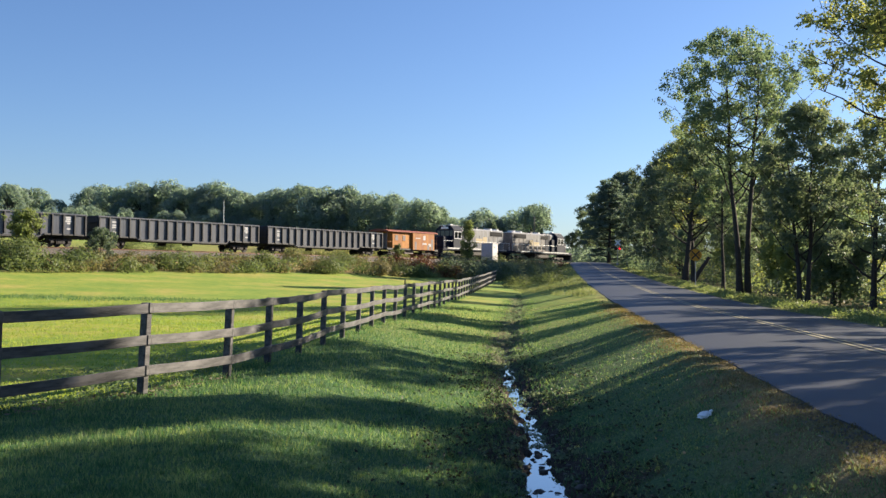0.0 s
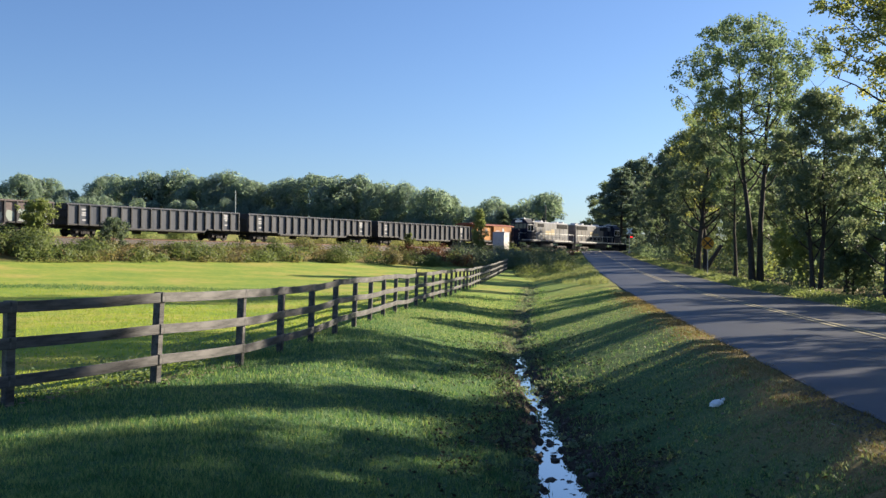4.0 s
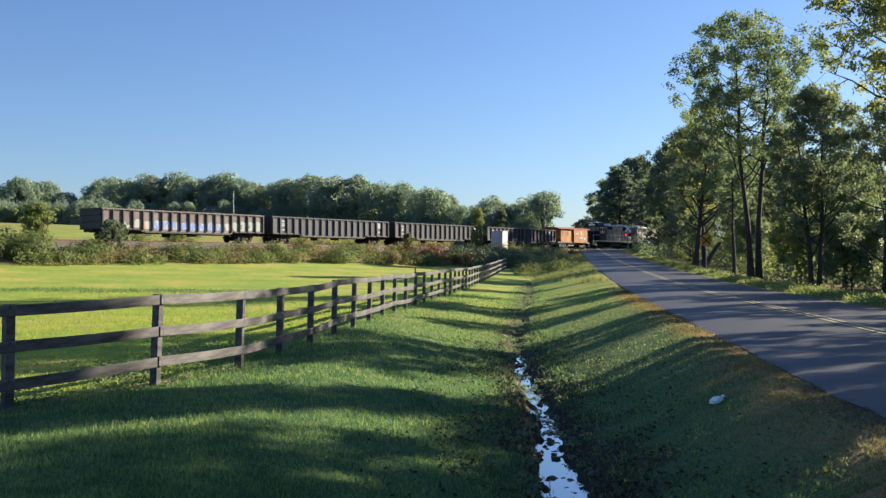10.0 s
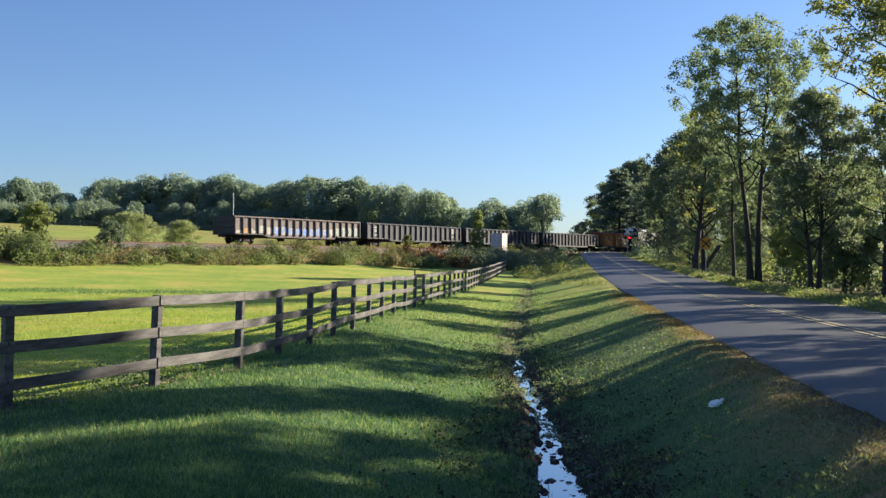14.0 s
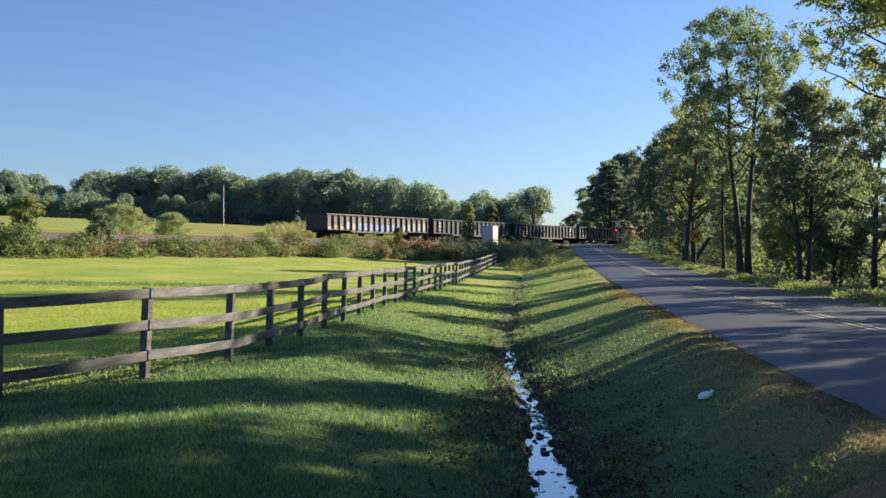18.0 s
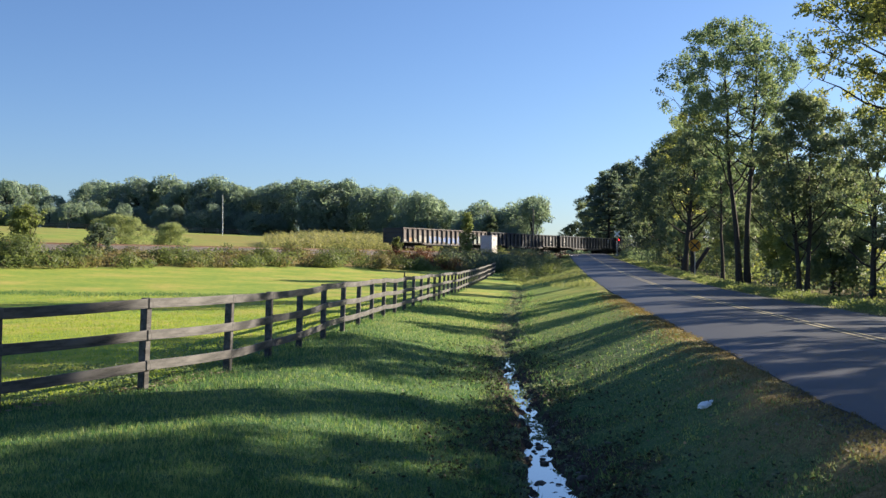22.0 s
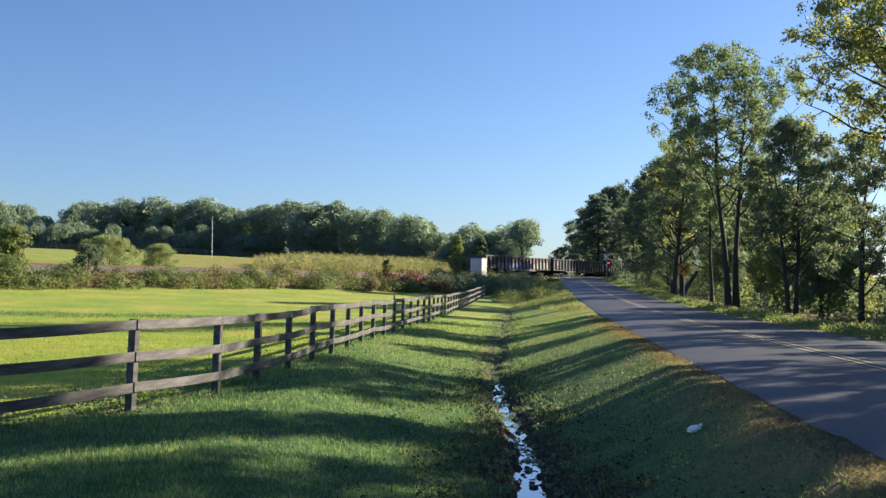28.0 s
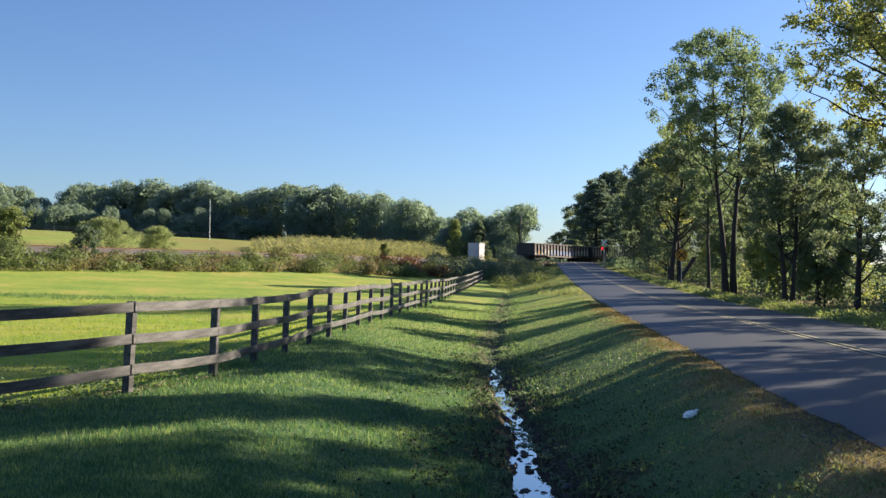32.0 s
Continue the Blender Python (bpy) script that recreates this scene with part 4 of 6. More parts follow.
def make_brush():
    rng = random.Random(21)
    groups = [[], [], []]
    for i in range(430):
        s, d = rng.uniform(-108, 0), rng.uniform(3.4, 11.3)
        x, y = along_track(s, d)
        lump = 0.5 + 0.5 * math.sin(s * 0.83 + 2.1 * math.sin(s * 0.31)) * math.sin(s * 0.37 + d)
        h = (0.55 + 1.15 * lump * rng.uniform(0.6, 1.2)) * (1.0 if d > 5 else 0.62)
        kind = int(2.99 * min(0.999, max(0.0, 0.5 + 0.38 * math.sin(s * 0.5 + 1.7 * math.sin(d * 0.7)) + rng.uniform(-0.3, 0.3))))
        groups[kind].append((x, y, rng.uniform(0.55, 1.15) + 0.35 * lump, h))
    for i in range(22):  # the tall thicket round the young tree
        x, y = along_track(rng.uniform(-73, -61), rng.uniform(5, 9.5))
        groups[0].append((x, y, rng.uniform(0.8, 1.3), rng.uniform(1.4, 2.4)))
    for spots, mat, words in zip(groups, (BRAMBLE, LEAF_BRUSH, LEAF_OLD), ("dark green bramble brush", "tangled olive-green brush", "brown dried weeds and brush")):
        mounds("embankment_brush", words + " along the railway bank", "brush", spots, mat, 22, 0.21, 150)
    red, dark, bright = [], [], []
    for i in range(60):
        x, y = along_track(rng.uniform(-17, -9), rng.uniform(4.5, 10))
        red.append((x, y, rng.uniform(0.5, 1.0), rng.uniform(0.9, 1.9)))
    for i in range(40):
        x, y = along_track(rng.uniform(14, 25), rng.uniform(3.5, 8))
        red.append((x, y, rng.uniform(0.4, 0.9), rng.uniform(0.7, 1.2)))
    mounds("reddish_brush", "reddish-brown autumn brush below the track", "brush", red, LEAF_RED, 23, 0.18, 110)
    for i in range(110):
        x, y = along_track(rng.uniform(-9, 26), rng.uniform(6, 19))
        if road_u(x, y) > -3.2:
            continue
        (dark if i < 60 else bright).append((x, y, rng.uniform(0.9, 1.6), rng.uniform(1.2, 2.4)))
    for i in range(40):
        x, y = along_track(rng.uniform(-10, 2), rng.uniform(5, 15))
        dark.append((x, y, rng.uniform(0.9, 1.7), rng.uniform(1.4, 2.5)))
    mounds("dark_brush", "dense dark green bushes at the end of the fence", "bushes", dark, LEAF_DARK, 24, 0.2, 120)
    for i in range(30):
        y = rng.uniform(104, 135)
        u = rng.uniform(-7.5, -3.5)
        bright.append((3.04 + 0.1156 * y + u, y, rng.uniform(0.5, 1.0), rng.uniform(0.4, 0.9)))
    for i in range(44):
        x, y = along_track(rng.uniform(-3, 17), rng.uniform(5.5, 9))
        bright.append((x, y, rng.uniform(0.7, 1.4), rng.uniform(1.3, 2.4)))
    weedy = []
    for i in range(70):
        y = rng.uniform(92, 148)
        weedy.append((3.04 + 0.1156 * y + rng.uniform(-7.5, -1.8), y, rng.uniform(0.5, 1.1), rng.uniform(0.5, 1.25)))
    mounds("road_bank_brush", "tall brownish-green weeds on the road bank", "brush", weedy, LEAF_BRUSH, 32, 0.15, 160)
    mounds("bright_brush", "sunlit yellow-green bushes beside the road", "bushes", bright[::2], LEAF_BRUSH, 25, 0.15, 230)
    mounds("bright_brush", "green bushes with sunlit tops at the end of the fence", "bushes", bright[1::2], LEAF_WOOD, 34, 0.15, 230)
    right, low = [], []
    # half the edge brush gets pale leaves: sunlight put into the colour
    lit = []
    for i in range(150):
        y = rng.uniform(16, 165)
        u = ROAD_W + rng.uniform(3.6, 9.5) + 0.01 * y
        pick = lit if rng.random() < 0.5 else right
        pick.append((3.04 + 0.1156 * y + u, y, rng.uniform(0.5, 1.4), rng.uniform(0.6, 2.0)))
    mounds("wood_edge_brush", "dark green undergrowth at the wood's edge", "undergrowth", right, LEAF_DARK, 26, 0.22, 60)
    mounds("wood_edge_brush", "yellow-green undergrowth at the wood's edge, sunlight put into its leaf colour", "undergrowth", lit, LEAF_PALE, 29, 0.2, 60)
    behind = []
    for i in range(90):
        q, y = rng.uniform(0.085, 0.22), rng.uniform(205, 245)
        if abs(track_d(q * y, y) + 1.5) > 7:
            behind.append((q * y, y, rng.uniform(2.0, 3.6), rng.uniform(2.5, 5.0)))
    for i in range(120):
        y = rng.uniform(50, 200)
        behind.append((60 + 0.2 * y + rng.uniform(-6, 14), y, rng.uniform(2.0, 3.8), rng.uniform(2.0, 5.0)))
    mounds("far_side_brush", "dark green bushes closing the view behind the crossing", "bushes", behind, LEAF_FAR_HAZE, 30, 0.5, 16)
    ditch = []
    for i in range(330):
        y = 8.2 + 72 * rng.random() ** 1.5
        ditch.append((float(ditch_x(y)) + (rng.gauss(0, 0.17) if y > 14 else rng.choice((-1, 1)) * rng.uniform(0.22, 0.5)), y, rng.uniform(0.05, 0.14), rng.uniform(0.04, 0.12)))
    mounds("ditch_weeds", "dark rank weeds growing in the ditch", "weeds", ditch, LEAF_GREEN, 31, 0.05, 700)
    for i in range(150):
        y = rng.uniform(14, 150)
        u = ROAD_W + rng.uniform(7.0, 15.0)
        low.append((3.04 + 0.1156 * y + u, y, rng.uniform(0.9, 2.2), rng.uniform(1.2, 3.6)))
    for i in range(70):
        y = rng.uniform(112, 172)
        low.append((3.04 + 0.1156 * y + ROAD_W + rng.uniform(5.0, 16.0), y, rng.uniform(1.0, 2.0), rng.uniform(1.6, 3.4)))
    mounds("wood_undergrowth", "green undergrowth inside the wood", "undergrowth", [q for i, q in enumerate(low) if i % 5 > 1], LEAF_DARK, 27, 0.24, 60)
    # two in five mounds are yellower, as painted sun patches inside the wood
    mounds("wood_undergrowth", "pale undergrowth inside the wood, sunlight put into its leaf colour", "undergrowth", low[::5] + low[1::5], LEAF_GOLD, 33, 0.24, 60)
    edge = []
    for i in range(300):
        y = 18 + 100 * rng.random() ** 1.3
        u = ROAD_W + 0.45 + abs(rng.gauss(0, 1.1))
        edge.append((3.04 + 0.1156 * y + u, y, rng.uniform(0.2, 0.6), rng.uniform(0.12, 0.42) * min(1.0, 0.4 + u - ROAD_W)))
    mounds("verge_weeds", "pale green weeds and grass tufts along the asphalt edge", "weeds", edge, LEAF_PALE, 36, 0.085, 420)
    crossing = []
    for i in range(46):
        y = rng.uniform(118, 162)
        crossing.append((3.04 + 0.1156 * y + ROAD_W + rng.uniform(1.6, 5.0), y, rng.uniform(0.6, 1.3), rng.uniform(0.9, 2.0)))
    thick = []
    for i in range(46):
        x, y = rng.uniform(31.5, 46), rng.uniform(150, 184)
        if track_d(x, y) > 6:
            thick.append((x, y, rng.uniform(1.4, 2.4), rng.uniform(2.6, 5.0)))
    mounds("crossing_thicket", "dark thicket beside the track at the crossing", "undergrowth", thick, LEAF_DARK, 35, 0.32, 45)
    mounds("crossing_brush", "bright green bushes below the crossing signal", "bushes", crossing, LEAF_GREEN, 28, 0.24, 60)


make_brush()


def lone_shrubs():
    R = np.random.default_rng
    def shrub(name, label, s, d, wood_leaves, mat):
        x, y = along_track(s, d)
        o = tree(name, label, (x, y), *wood_leaves, mat, crown="foliage")
        o["category"] = "shrub" if "tree" not in name else "tree"
    shrub("sapling_tree", "slender vine-covered sapling in front of the track", -1.4, 6.0, grow(R(61), 6.9, 1.1, 0.06, 0.02, 36, 6, 36, 0.17, 0.36, shape=OVAL, rise=0.2), LEAF_PALE)
    shrub("sapling_tree", "sunlit young tree on the railway bank", -65.8, 6.2, grow(R(62), 4.2, 1.15, 0.05, 0.05, 15, 5, 30, 0.17, 0.3, stems=3, spread=0.4, shape=VASE, rise=0.4), LEAF_PALE)
    shrub("dark_shrub", "dark green shrub on the railway bank", -58.2, 5.4, grow(R(63), 2.8, 1.5, 0.05, 0.06, 18, 5, 50, 0.17, 0.34, shape=ROUND), LEAF_DARK)
    shrub("pale_shrub", "pale green feathery shrub beyond the track", -44.9, -9.0, grow(R(64), 3.9, 3.0, 0.05, 0.01, 38, 8, 80, 0.16, 0.44, shape=ROUND, loose=2.0, width=0.3), LEAF_SAGE)
    shrub("pale_shrub", "pale green feathery shrub beyond the track", -35.8, -12.0, grow(R(65), 3.5, 2.0, 0.05, 0.01, 28, 7, 80, 0.16, 0.42, shape=ROUND, loose=2.0, width=0.3), LEAF_SAGE)
    shrub("pale_shrub", "small green shrub beside the track bed", -15.5, 5.0, grow(R(66), 2.6, 0.7, 0.04, 0.1, 14, 4, 30, 0.17, 0.28), LEAF_BRUSH)


lone_shrubs()


def make_maize():
    rng = np.random.default_rng(71)
    n = 15000
    s, d = rng.uniform(-22, 66, n), -np.round(rng.uniform(11, 48, n) / 0.8) * 0.8 + rng.normal(0, 0.08, n)
    p = np.array([0.0, 136.3]) + U * s[:, None] - V * d[:, None]
    edge = p[:, 0] / p[:, 1]
    keep = (edge > -0.172) & (edge < 0.024)
    s, d, edge = s[keep], d[keep], edge[keep]
    p = np.array([0.0, 136.3]) + U * s[:, None] - V * d[:, None]
    z = land_z(p[:, 0], p[:, 1])
    h = (rng.uniform(1.2, 2.75, len(s)) + 0.35 * np.sin(s * 0.9) * np.sin(d * 0.8 + s * 0.3)) * np.interp(edge, [-0.172, -0.12, 0.0, 0.024], [0.6, 1, 1, 0.75])
    vs, fs, m = [], [], 0
    v, f = blades(p[:, 0], p[:, 1], z, h, np.full(len(s), 0.1), rng, 0.06)
    vs.append(v)
    fs.append(f)
    m += len(v)
    for k in range(7):
        q = rng.uniform(0.25, 0.95, len(s))
        root = np.stack([p[:, 0], p[:, 1], z + h * q], 1)
        a = rng.uniform(0, 2 * np.pi, len(s))
        out = np.stack([np.cos(a), np.sin(a), rng.uniform(-0.2, 1.3, len(s))], 1) * rng.uniform(0.3, 0.75, (len(s), 1))
        side = np.stack([-np.sin(a) * 0.7, np.cos(a) * 0.7, np.full(len(s), 0.7)], 1) * 0.065
        v = np.stack([root - side, root + side, root + out], 1).reshape(-1, 3)
        vs.append(v)
        fs.append(np.arange(len(v)).reshape(-1, 3) + m)
        m += len(v)
    tagged(new("maize", mesh_np("maize", np.concatenate(vs), np.concatenate(fs), CORN)), "tall drying yellow-green maize standing behind the track", "maize", kind="stuff")


make_maize()


def scatter_grass(name, label, x, y, h, w, mat, seed, lean=0.35):
    rng = np.random.default_rng(seed)
    z = land_z(x, y) + rough_z(x, y) - 0.01
    v, f = blades(x, y, z, h, w, rng, lean)
    return tagged(new(name, mesh_np(name, v, f, mat)), label, "grass", kind="stuff")


def make_grass():
    rng = np.random.default_rng(81)
    # mown lawn between fence and road, thinning out with distance
    n = 330000
    y = 7.2 + 45 * rng.uniform(0, 1, n) ** 2.4
    x = rng.uniform(-1, 1, n) * (2.0 + 0.5 * y) + 0.06 * y
    u, dx = road_u(x, y), x - ditch_x(y)
    keep = (u < -0.05) & (np.abs(dx + 0.05) > 0.38 + 0.25 * np.sin(y * 2.3) + rng.normal(0, 0.15, n))
    x, y, u = x[keep], y[keep], u[keep]
    dryness = np.clip((u + 1.3 + 0.25 * smooth01((10.5 - y) / 2.5)) / 1.1, 0, 1)
    keep = rng.uniform(0, 1, len(x)) > dryness * 0.93
    x, y = x[keep], y[keep]
    patch = 0.75 + 0.5 * np.sin(x * 1.7 + 1.1 * np.sin(y * 0.9)) * np.sin(y * 1.3 + 0.7)
    h = rng.uniform(0.022, 0.055, len(x)) * (0.8 + 0.5 * np.clip(patch, 0, 1.4)) * (1 + y / 60)
    out = x < fence_x(y) - 0.25
    far = out & (rng.uniform(0, 1, len(x)) < 0.5)
    scatter_grass("field_grass", "mown yellow-green field grass behind the fence", x[far], y[far], h[far] * 0.7, 0.0045 * np.sqrt(y[far]), FIELD_BLADE, 88)
    x, y, h = x[~out], y[~out], h[~out]
    slope = x > ditch_x(y)
    h = np.where(slope, h * 0.62, h)
    old = slope & (rng.uniform(0, 1, len(x)) < 0.28) & (y < 19)
    scatter_grass("bank_grass", "short dull turf on the road bank", x[old], y[old], h[old], 0.0045 * np.sqrt(y[old]) * 1.1, DRY_GRASS, 89, 0.5)
    x, y, h = x[~old], y[~old], h[~old]
    scatter_grass("lawn_grass", "mown green lawn grass between fence and road", x, y, h, 0.0045 * np.sqrt(y) * rng.uniform(0.7, 1.4, len(x)), BLADE, 82)
    # longer tufts along the ditch and under the fence
    n = 26000
    y = 8 + 60 * rng.uniform(0, 1, n) ** 1.7
    pick = rng.uniform(0, 1, n) < 0.45
    x = np.where(pick, ditch_x(y) + rng.choice([-1, 1], n) * np.abs(rng.normal(0.62, 0.22, n)), fence_x(y) + rng.normal(-0.1, 0.16, n))
    keep = np.sin(y * 2.1 + 3 * pick) + rng.normal(0, 0.5, n) > 0.1
    x, y = x[keep], y[keep]
    scatter_grass("long_grass", "longer grass tufts along the ditch and fence", x, y, rng.uniform(0.05, 0.15, len(x)), 0.004 * np.sqrt(y) * rng.uniform(0.7, 1.3, len(x)), BLADE, 83, 0.4)
    # tall verge grass on the bank towards the crossing
    n = 30000
    y = rng.uniform(58, 160, n)
    u = -rng.uniform(0.3, 8.0, n)
    keep = (u > -1.2 - (y - 58) * 0.16) & (np.sin(y * 0.35 + u) + rng.normal(0, 0.5, n) > -0.5)
    y, u = y[keep], u[keep]
    x = 3.04 + 0.1156 * y + u
    scatter_grass("tall_verge_grass", "tall sunlit grass on the road bank", x, y, rng.uniform(0.1, 0.34, len(x)), rng.uniform(0.018, 0.036, len(x)), TALL_GRASS, 84, 0.3)
    # the verge under the trees
    n = 34000
    y = 10 + 150 * rng.uniform(0, 1, n) ** 1.4
    u = ROAD_W + rng.uniform(0.0, 3.6, n) ** 1.0
    x = 3.04 + 0.1156 * y + u
    keep = np.sin(y * 0.8 + u * 2) + rng.normal(0, 0.6, n) > -0.6
    x, y, u = x[keep], y[keep], u[keep]
    scatter_grass("verge_grass", "rough grass on the verge below the trees", x, y, rng.uniform(0.08, 0.26, len(x)) * np.clip((u - ROAD_W) / 1.2, 0.2, 1.2), 0.006 * np.sqrt(y) * rng.uniform(0.8, 1.8, len(x)), DRY_GRASS, 85, 0.4)
    # short dry grass along the asphalt edge
    n = 30000
    y = 6.6 + 40 * rng.uniform(0, 1, n) ** 1.8
    u = 0.06 - np.abs(rng.normal(0, 0.5, n))
    keep = np.sin(y * 1.9 + 1.3 * np.sin(u * 5)) + rng.normal(0, 0.8, n) > -0.7
    y, u = y[keep], u[keep]
    x = 3.04 + 0.1156 * y + u
    scatter_grass("dry_verge_grass", "short dry orange-brown grass along the asphalt edge", x, y, rng.uniform(0.014, 0.044, len(x)) * (1 + y / 60), 0.0042 * np.sqrt(y) * rng.uniform(0.7, 1.3, len(x)), DRY_BLADE, 90, 0.7)
    # asphalt crumbs at the near end of the edge
    n = 900
    y = 6.6 + 5.5 * rng.uniform(0, 1, n)
    x = 3.04 + 0.1156 * y + rng.normal(-0.12, 0.16, n)
    c = np.stack([x, y, land_z(x, y) + rough_z(x, y) + 0.006], 1)
    size = rng.uniform(0.006, 0.022, (n, 1, 1))
    shape = np.array([(1, 0, -0.3), (-0.5, 0.9, -0.3), (-0.5, -0.9, -0.3), (0.1, 0.1, 0.8)]) * rng.uniform(0.7, 1.3, (n, 4, 1))
    v = (c[:, None] + shape * size).reshape(-1, 3)
    f = (np.arange(n)[:, None, None] * 4 + np.array([(0, 1, 3), (1, 2, 3), (2, 0, 3)])).reshape(-1, 3)
    tagged(new("asphalt_crumbs", mesh_np("asphalt_crumbs", v, f, BALLAST)), "loose pale gravel at the crumbling asphalt edge", "gravel", kind="stuff")
    # small broad-leaved weeds in the turf of the bank and along the ditch
    n = 30000
    y = 7.6 + 24 * rng.uniform(0, 1, n) ** 1.7
    lo, hi = ditch_x(y) - 2.2, 3.04 + 0.1156 * y - 0.1
    x = lo + rng.uniform(0, 1, n) * (hi - lo)
    keep = (np.abs(x - ditch_x(y)) > 0.3) & (road_u(x, y) < -1.5 + rng.normal(0, 0.2, n)) & (np.sin(x * 3.1 + 2 * np.sin(y * 1.4)) * np.sin(y * 2.3 + x) + rng.normal(0, 0.16, n) > 0.55)
    x, y = x[keep], y[keep]
    c = np.stack([x, y, land_z(x, y) + rough_z(x, y) + rng.uniform(0.01, 0.07, len(x))], 1)
    v, f = leaf_quads(c, 0.03, 0.02, rng, up=0.6)
    tagged(new("bank_weeds", mesh_np("bank_weeds", v, f, WEED_GREEN)), "small dark weeds in the turf of the bank", "weeds", kind="stuff")
    n = 26000
    y = 7.6 + 20 * rng.uniform(0, 1, n) ** 1.5
    x = ditch_x(y) - 0.1 + rng.normal(0, 0.75, n)
    keep = (np.abs(x - ditch_x(y)) > 0.26) & (np.sin(x * 4.1 + 2 * np.sin(y * 1.9)) * np.sin(y * 2.9 + 2 * x) + rng.normal(0, 0.3, n) > 0.12)
    x, y = x[keep], y[keep]
    for k, (mat, words) in enumerate(((WEED_GREEN, "dark leafy weeds on the sides of the ditch"), (WEED_BROWN, "brownish weeds on the sides of the ditch"))):
        px, py = x[k::2], y[k::2]
        c = np.stack([px, py, land_z(px, py) + rough_z(px, py) + rng.uniform(0.01, 0.1, len(px))], 1)
        v, f = leaf_quads(c, 0.05, 0.03, rng, up=0.5)
        tagged(new("ditch_side_weeds", mesh_np("ditch_side_weeds", v, f, mat)), words, "weeds", kind="stuff")
    # a strip of longer, darker grass across the field
    n = 9000
    k = rng.uniform(0, 1, n)
    x, y = -27 + 20 * k, 48 + 5.5 * k + rng.normal(0, 0.9, n) + 0.6 * np.sin(k * 23)
    scatter_grass("uncut_strip", "strip of longer dark grass across the field", x, y, rng.uniform(0.05, 0.15, n), rng.uniform(0.03, 0.06, n), BLADE, 87)
    # rough weeds behind the near part of the fence, and dry litter under its boards
    n = 2600
    y = rng.uniform(8.6, 21, n)
    x = fence_x(y) - np.abs(rng.normal(0.5, 1.5, n)) - 0.15
    keep = np.sin(x * 2.3 + 1.6 * np.sin(y * 1.7)) + 0.6 * np.sin(y * 3.1 + x) + rng.normal(0, 0.35, n) > 0.25
    x, y = x[keep], y[keep]
    for k, (mat, words) in enumerate(((LEAF_GREEN, "broad-leaved dark weeds in the rough grass behind the fence"), (LEAF_PALE, "pale dewy weeds in the rough grass behind the fence"))):
        px, py = np.repeat(x[k::2], 5), np.repeat(y[k::2], 5)
        px, py = px + rng.normal(0, 0.07, len(px)), py + rng.normal(0, 0.07, len(py))
        c = np.stack([px, py, land_z(px, py) + rng.uniform(0.02, 0.2, len(px))], 1)
        v, f = leaf_quads(c, 0.06, 0.024, rng, up=0.4)
        tagged(new("field_weeds", mesh_np("field_weeds", v, f, mat)), words, "weeds", kind="stuff")
    n = 900
    y = 8.4 + 8 * rng.uniform(0, 1, n)
    x = fence_x(y) + rng.normal(-0.1, 0.2, n)
    c = np.stack([x, y, land_z(x, y) + rng.uniform(0.015, 0.06, n)], 1)
    v, f = leaf_quads(c, 0.09, 0.02, rng, up=0.85)
    tagged(new("dry_litter", mesh_np("dry_litter", v, f, DEAD_LEAF)), "dry brown grass litter under the fence boards", "litter", kind="stuff")
    # field grass near the fence
    n = 17000
    y = 9 + 26 * rng.uniform(0, 1, n) ** 1.5
    x = fence_x(y) - rng.uniform(0.1, 1, n) ** 1.5 * (2 + 0.5 * y)
    scatter_grass("field_grass", "sunlit field grass behind the fence", x, y, rng.uniform(0.02, 0.05, n) * (1 + y / 60), 0.006 * np.sqrt(y) * rng.uniform(0.7, 1.4, n), FIELD_BLADE, 86)


make_grass()

# ---- the train ----
HEADING = math.degrees(math.atan2(U[1], U[0]))
WHEEL_R = 0.42


def shared(name, bm, mat):
    me = bpy.data.meshes.new(name)
    bm.to_mesh(me)
    bm.free()
    me.materials.append(mat)
    return me


def wheelset_mesh():
    bm = bmesh.new()
    for y0 in (-0.82, 0.69):
        for r, a, b in ((WHEEL_R, y0, y0 + 0.13), (WHEEL_R - 0.09, y0 - 0.012, y0 + 0.142), (0.12, y0 - 0.05, y0 + 0.18)):
            c = bmesh.ops.create_cone(bm, cap_ends=True, segments=18, radius1=r, radius2=r, depth=b - a)
            bmesh.ops.rotate(bm, verts=c["verts"], cent=(0, 0, 0), matrix=Matrix.Rotation(math.pi / 2, 3, "X"))
            bmesh.ops.translate(bm, verts=c["verts"], vec=(0, (a + b) / 2, 0))
    box(bm, (-0.07, -0.7, -0.07), (0.07, 0.7, 0.07))
    for k in range(4):  # cast holes that show the turning
        a = k * math.pi / 2
        for y in (-0.845, 0.845):
            box(bm, (math.cos(a) * 0.22 - 0.04, y - 0.01, math.sin(a) * 0.22 - 0.04), (math.cos(a) * 0.22 + 0.04, y + 0.01, math.sin(a) * 0.22 + 0.04))
    return shared("wheelset", bm, TRUCK)


